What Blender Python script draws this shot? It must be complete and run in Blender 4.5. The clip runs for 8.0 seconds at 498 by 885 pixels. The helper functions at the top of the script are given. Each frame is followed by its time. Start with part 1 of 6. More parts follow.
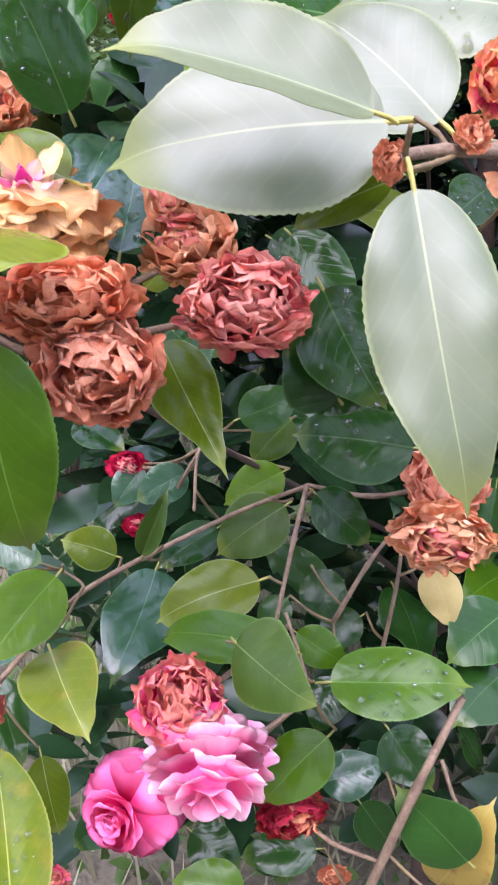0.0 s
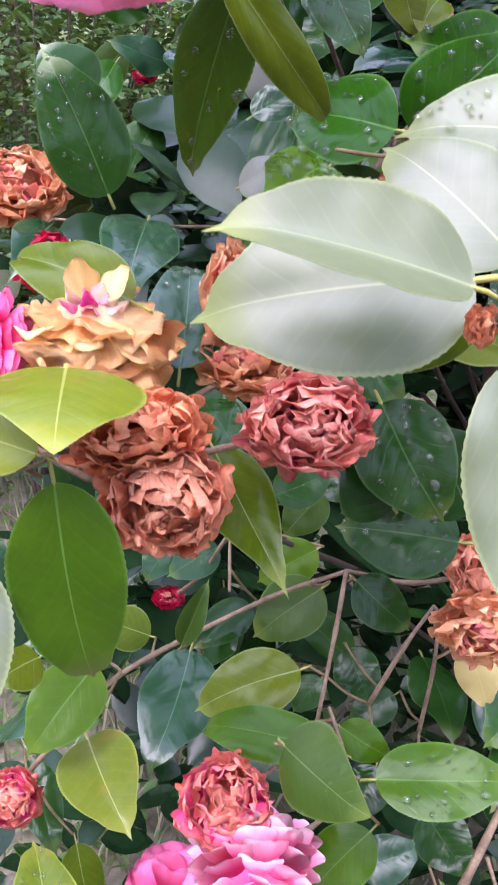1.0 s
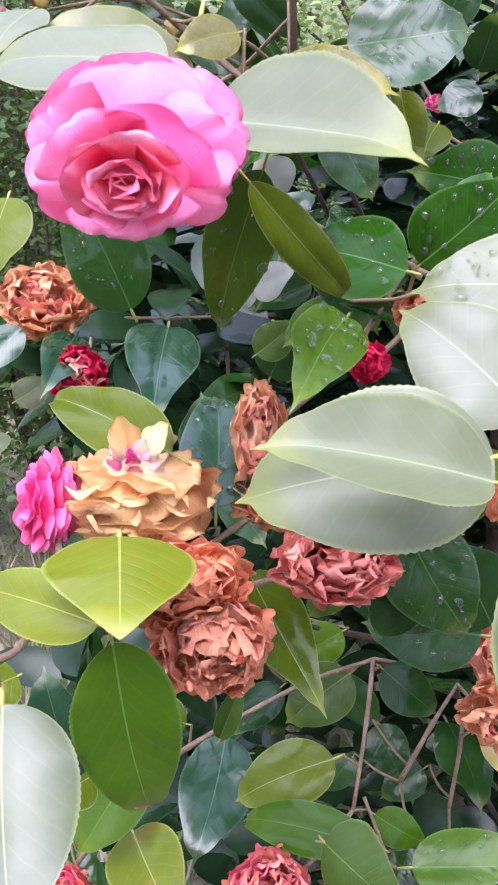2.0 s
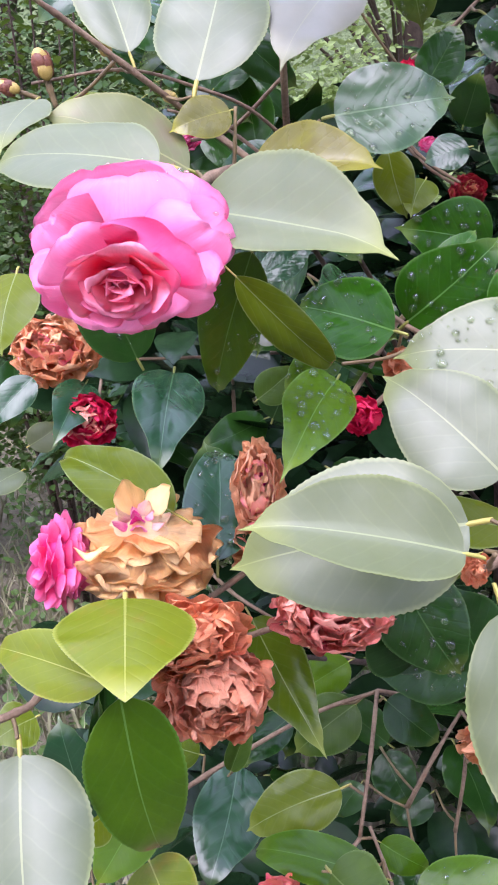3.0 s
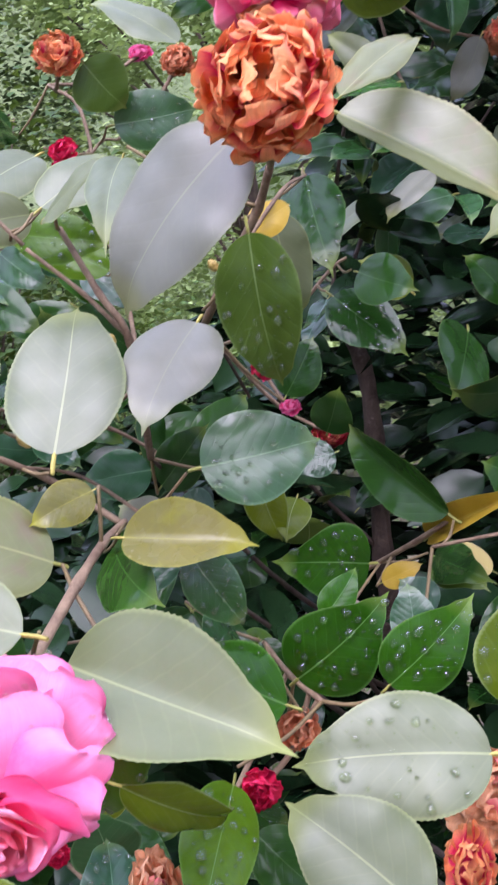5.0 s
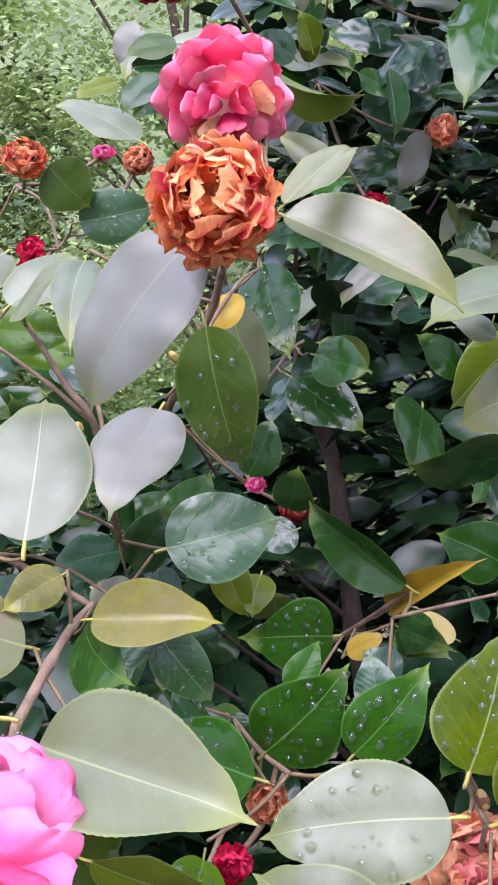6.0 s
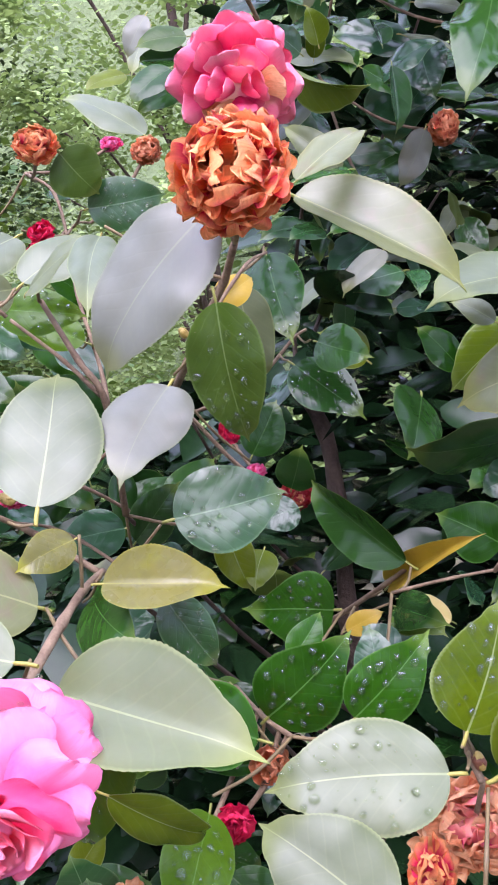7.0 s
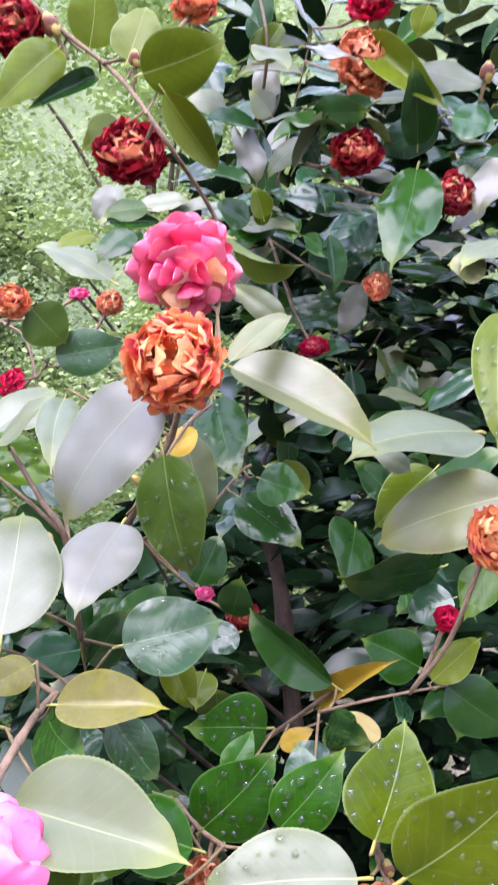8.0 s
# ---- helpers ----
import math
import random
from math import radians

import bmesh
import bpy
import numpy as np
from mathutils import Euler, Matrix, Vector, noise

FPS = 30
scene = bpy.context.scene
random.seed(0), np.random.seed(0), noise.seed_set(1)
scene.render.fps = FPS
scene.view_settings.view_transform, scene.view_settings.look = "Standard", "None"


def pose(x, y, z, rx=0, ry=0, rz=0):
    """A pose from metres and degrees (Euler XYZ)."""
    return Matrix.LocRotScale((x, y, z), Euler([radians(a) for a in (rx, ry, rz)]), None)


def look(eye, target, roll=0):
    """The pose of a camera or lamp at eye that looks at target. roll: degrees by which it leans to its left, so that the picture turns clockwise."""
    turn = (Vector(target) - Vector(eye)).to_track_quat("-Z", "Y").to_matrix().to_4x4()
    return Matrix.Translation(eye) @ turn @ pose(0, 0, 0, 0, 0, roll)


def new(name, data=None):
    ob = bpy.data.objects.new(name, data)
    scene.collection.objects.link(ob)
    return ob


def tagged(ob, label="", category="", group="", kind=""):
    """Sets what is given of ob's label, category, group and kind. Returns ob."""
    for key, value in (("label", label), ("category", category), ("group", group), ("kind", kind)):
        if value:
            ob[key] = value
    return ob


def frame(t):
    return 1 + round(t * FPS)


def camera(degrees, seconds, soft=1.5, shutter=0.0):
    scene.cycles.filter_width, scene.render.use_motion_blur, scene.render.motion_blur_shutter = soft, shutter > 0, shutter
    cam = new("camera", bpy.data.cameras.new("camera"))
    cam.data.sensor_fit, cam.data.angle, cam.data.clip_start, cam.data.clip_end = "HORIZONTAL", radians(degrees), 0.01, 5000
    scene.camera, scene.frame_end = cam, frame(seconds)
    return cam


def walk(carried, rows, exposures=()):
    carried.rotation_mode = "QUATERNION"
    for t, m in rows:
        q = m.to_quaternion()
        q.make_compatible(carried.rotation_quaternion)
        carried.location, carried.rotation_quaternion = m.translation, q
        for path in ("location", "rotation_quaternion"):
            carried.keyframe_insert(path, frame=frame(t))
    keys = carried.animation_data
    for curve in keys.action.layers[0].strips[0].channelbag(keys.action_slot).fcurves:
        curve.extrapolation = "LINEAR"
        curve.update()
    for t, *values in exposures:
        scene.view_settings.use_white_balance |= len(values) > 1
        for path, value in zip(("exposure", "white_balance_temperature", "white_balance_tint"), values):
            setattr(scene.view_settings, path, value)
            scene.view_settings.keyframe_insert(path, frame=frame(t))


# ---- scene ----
cam = camera(29.6, 8.0, 1.9, 0.3)
PATH = [
    (0, (0.078, 0.067, 1.228), (0.056, 1.936, 0.516), 1.7),
    (0.5, (0.061, 0.074, 1.239), (0.043, 1.956, 0.561), 1.4),
    (1, (0.047, 0.085, 1.269), (0.037, 1.965, 0.586), 2.0),
    (1.5, (0.041, 0.085, 1.297), (0.033, 1.98, 0.658), 1.1),
    (1.7, (0.03, 0.082, 1.312), (0.035, 1.975, 0.666), 0.2),
    (2.8, (0.049, 0.058, 1.356), (-0.036, 1.954, 0.724), -2.5),
    (3, (0.044, 0.057, 1.361), (-0.013, 1.955, 0.732), -2.2),
    (3.5, (0.066, 0.067, 1.359), (-0.072, 1.967, 0.748), -2.6),
    (4, (0.074, 0.086, 1.383), (-0.126, 1.98, 0.774), -3.3),
    (4.5, (0.056, 0.119, 1.43), (0.071, 2.072, 0.997), -4.8),
    (5, (0.049, 0.118, 1.477), (0.285, 2.066, 1.091), -5.2),
    (5.2, (0.054, 0.111, 1.481), (0.319, 2.063, 1.136), -5.6),
    (6.3, (0.053, 0.088, 1.486), (0.373, 2.051, 1.267), -6.4),
    (6.5, (0.053, 0.084, 1.48), (0.38, 2.046, 1.272), -6.2),
    (7, (0.04, 0.077, 1.469), (0.368, 2.037, 1.243), -5.7),
    (7.5, (0.044, 0.042, 1.493), (0.421, 1.999, 1.325), -5.1),
    (8, (0.043, -0.003, 1.496), (0.466, 1.951, 1.484), -4.8),
]
walk(cam, [(t, look(eye, target, roll)) for t, eye, target, roll in PATH], exposures=((0, 1.93, 5880, 33), (1.5, 1.95, 5880, 33), (3.5, 1.63, 5880, 33), (4.5, 1.5, 5880, 33), (6.5, 1.70, 5880, 33), (7.5, 1.86, 5880, 33), (8, 1.99, 5880, 33)))

# ---- light: bright overcast sky, faint wide sun
world = bpy.data.worlds.new("overcast_sky")
scene.world = world
world.use_nodes = True
wn, wl = world.node_tree.nodes, world.node_tree.links
sky = wn.new("ShaderNodeTexSky")
sky.sky_type, sky.sun_disc = "NISHITA", False
sky.sun_elevation, sky.sun_rotation = radians(55), radians(200)
sky.dust_density, sky.air_density, sky.ozone_density = 6.0, 1.0, 1.0
pale_sky = wn.new("ShaderNodeHueSaturation")
pale_sky.inputs["Saturation"].default_value = 0.35
wl.new(sky.outputs["Color"], pale_sky.inputs["Color"])
cloud = wn.new("ShaderNodeMix")
cloud.data_type = "RGBA"
cloud.inputs[0].default_value = 0.6
cloud.inputs[7].default_value = (8.2, 9.4, 11.9, 1.0)
wl.new(pale_sky.outputs["Color"], cloud.inputs[6])
wl.new(cloud.outputs[2], wn["Background"].inputs["Color"])
wn["Background"].inputs["Strength"].default_value = 0.12
sun = new("sun", bpy.data.lights.new("sun", "SUN"))
sun.data.energy, sun.data.angle, sun.data.color = 1.5, radians(60), (1.0, 0.97, 0.93)
sun.matrix_world = look((0, 0, 5), (0.8, 3.6, 0))


# ---- materials
def mat(name):
    m = bpy.data.materials.new(name)
    m.use_nodes = True
    return m, m.node_tree.nodes, m.node_tree.links, m.node_tree.nodes["Principled BSDF"]


def noise_node(n, l, scale, detail=4.0, coord=None, rough=0.55):
    t = n.new("ShaderNodeTexNoise")
    t.inputs["Scale"].default_value, t.inputs["Detail"].default_value = scale, detail
    t.inputs["Roughness"].default_value = rough
    if coord is not None:
        l.new(coord, t.inputs["Vector"])
    return t.outputs["Fac"]


def mixed(n, l, fac, a, b, kind="MIX"):
    m = n.new("ShaderNodeMix")
    m.data_type, m.blend_type = "RGBA", kind
    for key, value in ((0, fac), (6, a), (7, b)):
        if isinstance(value, (int, float)):
            m.inputs[key].default_value = value
        elif isinstance(value, tuple):
            m.inputs[key].default_value = (*value, 1.0)
        else:
            l.new(value, m.inputs[key])
    return m.outputs[2]


def calc(n, l, op, a, b=0.0, c=0.0):
    m = n.new("ShaderNodeMath")
    m.operation = op
    for i, value in enumerate((a, b, c)):
        if isinstance(value, (int, float)):
            m.inputs[i].default_value = value
        else:
            l.new(value, m.inputs[i])
    return m.outputs[0]


def ramp(n, l, fac, *stops):
    r = n.new("ShaderNodeValToRGB")
    while len(r.color_ramp.elements) < len(stops):
        r.color_ramp.elements.new(0.5)
    for e, (p, c) in zip(r.color_ramp.elements, stops):
        e.position, e.color = p, (*c, 1.0)
    l.new(fac, r.inputs["Fac"])
    return r.outputs["Color"]


def relief(n, l, shader, height, strength, distance):
    b = n.new("ShaderNodeBump")
    b.inputs["Strength"].default_value, b.inputs["Distance"].default_value = strength, distance
    l.new(height, b.inputs["Height"])
    l.new(b.outputs["Normal"], shader.inputs["Normal"])


def leaf_material(name, low, high, vein, rough, spec, through_light, patch=None, coat=0.0):
    m, n, l, p = mat(name)
    geo, info, uv = n.new("ShaderNodeNewGeometry"), n.new("ShaderNodeObjectInfo"), n.new("ShaderNodeUVMap")
    xy = n.new("ShaderNodeSeparateXYZ")
    l.new(uv.outputs["UV"], xy.inputs["Vector"])
    uv.uv_map = "UVMap"
    side = calc(n, l, "ABSOLUTE", calc(n, l, "SUBTRACT", xy.outputs[0], 0.5))
    large = noise_node(n, l, 28.0, 3.0, geo.outputs["Position"])
    fine = noise_node(n, l, 420.0, 3.0, geo.outputs["Position"])
    tone = calc(n, l, "ADD", calc(n, l, "MULTIPLY", large, 0.7), calc(n, l, "MULTIPLY", info.outputs["Random"], 0.45))
    tone = calc(n, l, "SUBTRACT", calc(n, l, "ADD", tone, calc(n, l, "MULTIPLY", fine, 0.2)), 0.2)
    colour = ramp(n, l, tone, (0.1, low), (0.85, high))
    if patch:
        spots = noise_node(n, l, 60.0, 5.0, geo.outputs["Position"])
        colour = mixed(n, l, calc(n, l, "MULTIPLY_ADD", spots, 6.0, -3.3), colour, patch)
        colour.node.clamp_factor = True
    rib = calc(n, l, "LESS_THAN", side, calc(n, l, "MULTIPLY_ADD", xy.outputs[1], -0.008, 0.011))
    wander = calc(n, l, "MULTIPLY_ADD", noise_node(n, l, 45.0, 2.0, geo.outputs["Position"]), 0.9, -0.45)
    slant = calc(n, l, "ADD", calc(n, l, "MULTIPLY", calc(n, l, "SUBTRACT", xy.outputs[1], calc(n, l, "MULTIPLY", side, 0.62)), 8.5), wander)
    tooth = calc(n, l, "MULTIPLY_ADD", calc(n, l, "COSINE", calc(n, l, "MULTIPLY", slant, 6.2832)), 0.5, 0.5)
    lateral = calc(n, l, "POWER", tooth, 24.0)
    colour = mixed(n, l, calc(n, l, "MULTIPLY", lateral, 0.045 if spec > 0.6 else 0.04), colour, vein)
    colour = mixed(n, l, calc(n, l, "MULTIPLY", rib, 0.46), colour, vein)
    # yellow-green tip: the sky reflection lost there is put into the colour
    tip = n.new("ShaderNodeMapRange")
    tip.inputs["From Min"].default_value, tip.inputs["From Max"].default_value, tip.inputs["To Max"].default_value = 0.74 if spec > 0.6 else 0.80, 1.0, 0.6
    l.new(calc(n, l, "ADD", xy.outputs[1], calc(n, l, "MULTIPLY_ADD", large, 0.3, -0.15)), tip.inputs["Value"])
    colour = mixed(n, l, tip.outputs[0], colour, tuple(0.5 * a + 0.5 * b for a, b in zip(vein, (0.22, 0.24, 0.02))))
    rim = n.new("ShaderNodeUVMap")
    rim.uv_map = "Margin"
    rim_x = n.new("ShaderNodeSeparateXYZ")
    l.new(rim.outputs["UV"], rim_x.inputs["Vector"])
    margin = n.new("ShaderNodeMapRange")
    margin.inputs["From Min"].default_value, margin.inputs["From Max"].default_value = 0.93, 0.995
    l.new(rim_x.outputs[0], margin.inputs["Value"])
    colour = mixed(n, l, calc(n, l, "MULTIPLY", margin.outputs[0], 0.4), colour, vein)
    l.new(colour, p.inputs["Base Color"])
    l.new(calc(n, l, "MULTIPLY_ADD", noise_node(n, l, 90.0, 4.0, geo.outputs["Position"]), 0.14, rough - 0.06), p.inputs["Roughness"])
    if spec > 0.6:
        # patchy wax bloom; its loss at margin and tip stands for fading sky reflection
        wax = n.new("ShaderNodeMapRange")
        wax.inputs["From Min"].default_value, wax.inputs["From Max"].default_value = 0.36, 0.62
        wax.inputs["To Min"].default_value, wax.inputs["To Max"].default_value = 0.86 * spec, 1.06 * spec
        l.new(noise_node(n, l, 48.0, 4.0, geo.outputs["Position"]), wax.inputs["Value"])
        sheen_loss = n.new("ShaderNodeMapRange")
        sheen_loss.inputs["From Min"].default_value, sheen_loss.inputs["From Max"].default_value, sheen_loss.inputs["To Min"].default_value, sheen_loss.inputs["To Max"].default_value = 0.76, 1.05, 1.0, 0.5
        l.new(calc(n, l, "ADD", rim_x.outputs[0], calc(n, l, "MULTIPLY_ADD", large, 0.5, -0.25)), sheen_loss.inputs["Value"])
        waxed = calc(n, l, "MULTIPLY", wax.outputs[0], sheen_loss.outputs[0])
        l.new(calc(n, l, "MULTIPLY", waxed, calc(n, l, "MULTIPLY_ADD", tip.outputs[0], -1.4, 1.0)), p.inputs["Specular IOR Level"])
    else:
        p.inputs["Specular IOR Level"].default_value = spec
    p.inputs["Coat Weight"].default_value, p.inputs["Coat Roughness"].default_value = coat, 0.3
    quilt = calc(n, l, "SUBTRACT", calc(n, l, "MULTIPLY", calc(n, l, "ADD", tooth, calc(n, l, "MULTIPLY", lateral, 1.4)), -0.07), calc(n, l, "MULTIPLY", rib, 0.15))
    quilt = calc(n, l, "ADD", quilt, calc(n, l, "MULTIPLY", noise_node(n, l, 70.0, 2.0, geo.outputs["Position"]), 0.35))
    quilt = calc(n, l, "ADD", quilt, calc(n, l, "MULTIPLY", noise_node(n, l, 650.0, 2.0, geo.outputs["Position"]), 0.05))
    relief(n, l, p, quilt, 0.30 if rough < 0.3 else 0.13, 0.0013)
    if through_light:
        glow, add = n.new("ShaderNodeBsdfTranslucent"), n.new("ShaderNodeMixShader")
        l.new(mixed(n, l, 0.4, colour, (0.3, 0.42, 0.03)), glow.inputs["Color"])
        add.inputs[0].default_value = through_light
        l.new(p.outputs[0], add.inputs[1])
        l.new(glow.outputs[0], add.inputs[2])
        l.new(add.outputs[0], n["Material Output"].inputs["Surface"])
    return m


VEIN = (0.34, 0.42, 0.16)
LEAF_TOP = {
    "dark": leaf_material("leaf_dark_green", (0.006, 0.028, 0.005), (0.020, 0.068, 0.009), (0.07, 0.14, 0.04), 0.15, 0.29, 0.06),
    "deep": leaf_material("leaf_deep_green", (0.007, 0.046, 0.002), (0.024, 0.094, 0.005), (0.12, 0.26, 0.06), 0.17, 0.26, 0.10),
    "green": leaf_material("leaf_green", (0.028, 0.080, 0.002), (0.076, 0.152, 0.005), (0.13, 0.26, 0.05), 0.20, 0.23, 0.15),
    "teal": leaf_material("leaf_blue_green", (0.009, 0.042, 0.016), (0.022, 0.074, 0.028), (0.10, 0.20, 0.10), 0.17, 0.50, 0.06),
    "grey": leaf_material("leaf_grey_green", (0.010, 0.056, 0.012), (0.030, 0.090, 0.022), (0.16, 0.28, 0.12), 0.22, 0.60, 0.06),
    "olive": leaf_material("leaf_olive", (0.048, 0.088, 0.002), (0.135, 0.172, 0.006), VEIN, 0.22, 0.19, 0.2),
    "light": leaf_material("leaf_yellow_green", (0.066, 0.108, 0.004), (0.150, 0.185, 0.009), (0.42, 0.44, 0.10), 0.22, 0.28, 0.12, (0.16, 0.15, 0.01)),
    # pale and slate: sky sheen partly put into a greyer base colour
    "pale": leaf_material("leaf_waxy_sheen", (0.066, 0.094, 0.034), (0.124, 0.148, 0.056), (0.32, 0.37, 0.14), 0.46, 0.88, 0.12, coat=0.1),
    "slate": leaf_material("leaf_slate_sheen", (0.090, 0.098, 0.060), (0.145, 0.150, 0.092), (0.18, 0.21, 0.09), 0.44, 1.0, 0.06, coat=0.35),
    "dull": leaf_material("leaf_dull_green", (0.024, 0.062, 0.006), (0.066, 0.112, 0.014), (0.18, 0.25, 0.08), 0.24, 0.22, 0.12),
    "yellow": leaf_material("leaf_yellow", (0.36, 0.24, 0.015), (0.60, 0.40, 0.03), (0.6, 0.45, 0.1), 0.38, 0.45, 0.25, (0.30, 0.13, 0.02)),
    "brown": leaf_material("leaf_browning", (0.22, 0.15, 0.02), (0.42, 0.30, 0.06), (0.5, 0.42, 0.12), 0.36, 0.5, 0.2, (0.16, 0.07, 0.02)),
    "dry": leaf_material("leaf_dry_cream", (0.42, 0.33, 0.10), (0.60, 0.50, 0.20), (0.6, 0.5, 0.25), 0.6, 0.3, 0.2),
    "bronze": leaf_material("leaf_bronze_green", (0.085, 0.090, 0.008), (0.175, 0.155, 0.02), (0.40, 0.38, 0.06), 0.26, 0.72, 0.2, (0.20, 0.20, 0.008)),
    "fresh": leaf_material("leaf_pale_yellow_green", (0.088, 0.108, 0.028), (0.15, 0.165, 0.052), (0.36, 0.36, 0.13), 0.36, 0.80, 0.12, (0.14, 0.12, 0.05)),
}
LEAF_UNDER = leaf_material("leaf_underside", (0.075, 0.115, 0.025), (0.15, 0.19, 0.05), (0.26, 0.32, 0.10), 0.5, 0.3, 0.2)


def petal_material(name, *stops, rough=0.5, edge=None, sheen=0.2):
    m, n, l, p = mat(name)
    geo, info, uv = n.new("ShaderNodeNewGeometry"), n.new("ShaderNodeObjectInfo"), n.new("ShaderNodeUVMap")
    xy = n.new("ShaderNodeSeparateXYZ")
    l.new(uv.outputs["UV"], xy.inputs["Vector"])
    blotch = noise_node(n, l, 55.0, 5.0, geo.outputs["Position"])
    tone = calc(n, l, "ADD", calc(n, l, "MULTIPLY_ADD", blotch, 1.7, -0.36), calc(n, l, "MULTIPLY_ADD", info.outputs["Random"], 0.5, -0.24))
    colour = ramp(n, l, tone, *stops)
    veins = n.new("ShaderNodeTexNoise")
    veins.inputs["Scale"].default_value, veins.inputs["Detail"].default_value = 1.0, 3.0
    stretch = n.new("ShaderNodeVectorMath")
    stretch.operation = "MULTIPLY"
    stretch.inputs[1].default_value = (42.0, 3.0, 1.0)
    l.new(uv.outputs["UV"], stretch.inputs[0])
    l.new(stretch.outputs[0], veins.inputs["Vector"])
    if edge:
        rim = calc(n, l, "ADD", calc(n, l, "MULTIPLY", xy.outputs[1], 1.0), calc(n, l, "MULTIPLY_ADD", blotch, 0.5, -0.25))
        r = n.new("ShaderNodeMapRange")
        r.inputs["From Min"].default_value, r.inputs["From Max"].default_value = 0.4, 1.0
        l.new(rim, r.inputs["Value"])
        colour = mixed(n, l, r.outputs[0], colour, edge)
    streak = n.new("ShaderNodeHueSaturation")
    l.new(colour, streak.inputs["Color"])
    l.new(calc(n, l, "MULTIPLY_ADD", veins.outputs["Fac"], 0.5 if rough > 0.5 else 0.16, 0.75 if rough > 0.5 else 0.92), streak.inputs["Value"])
    colour = streak.outputs["Color"]
    l.new(colour, p.inputs["Base Color"])
    p.inputs["Roughness"].default_value = rough
    p.inputs["Specular IOR Level"].default_value = 0.4
    grain = noise_node(n, l, 190.0, 4.0, geo.outputs["Position"])
    relief(n, l, p, calc(n, l, "ADD", veins.outputs["Fac"], calc(n, l, "MULTIPLY", grain, 3.0 if rough > 0.5 else 0.2)), 0.6 if rough > 0.5 else 0.3, 0.0014)
    glow, add = n.new("ShaderNodeBsdfTranslucent"), n.new("ShaderNodeMixShader")
    l.new(colour, glow.inputs["Color"])
    add.inputs[0].default_value = sheen
    l.new(p.outputs[0], add.inputs[1])
    l.new(glow.outputs[0], add.inputs[2])
    l.new(add.outputs[0], n["Material Output"].inputs["Surface"])
    return m


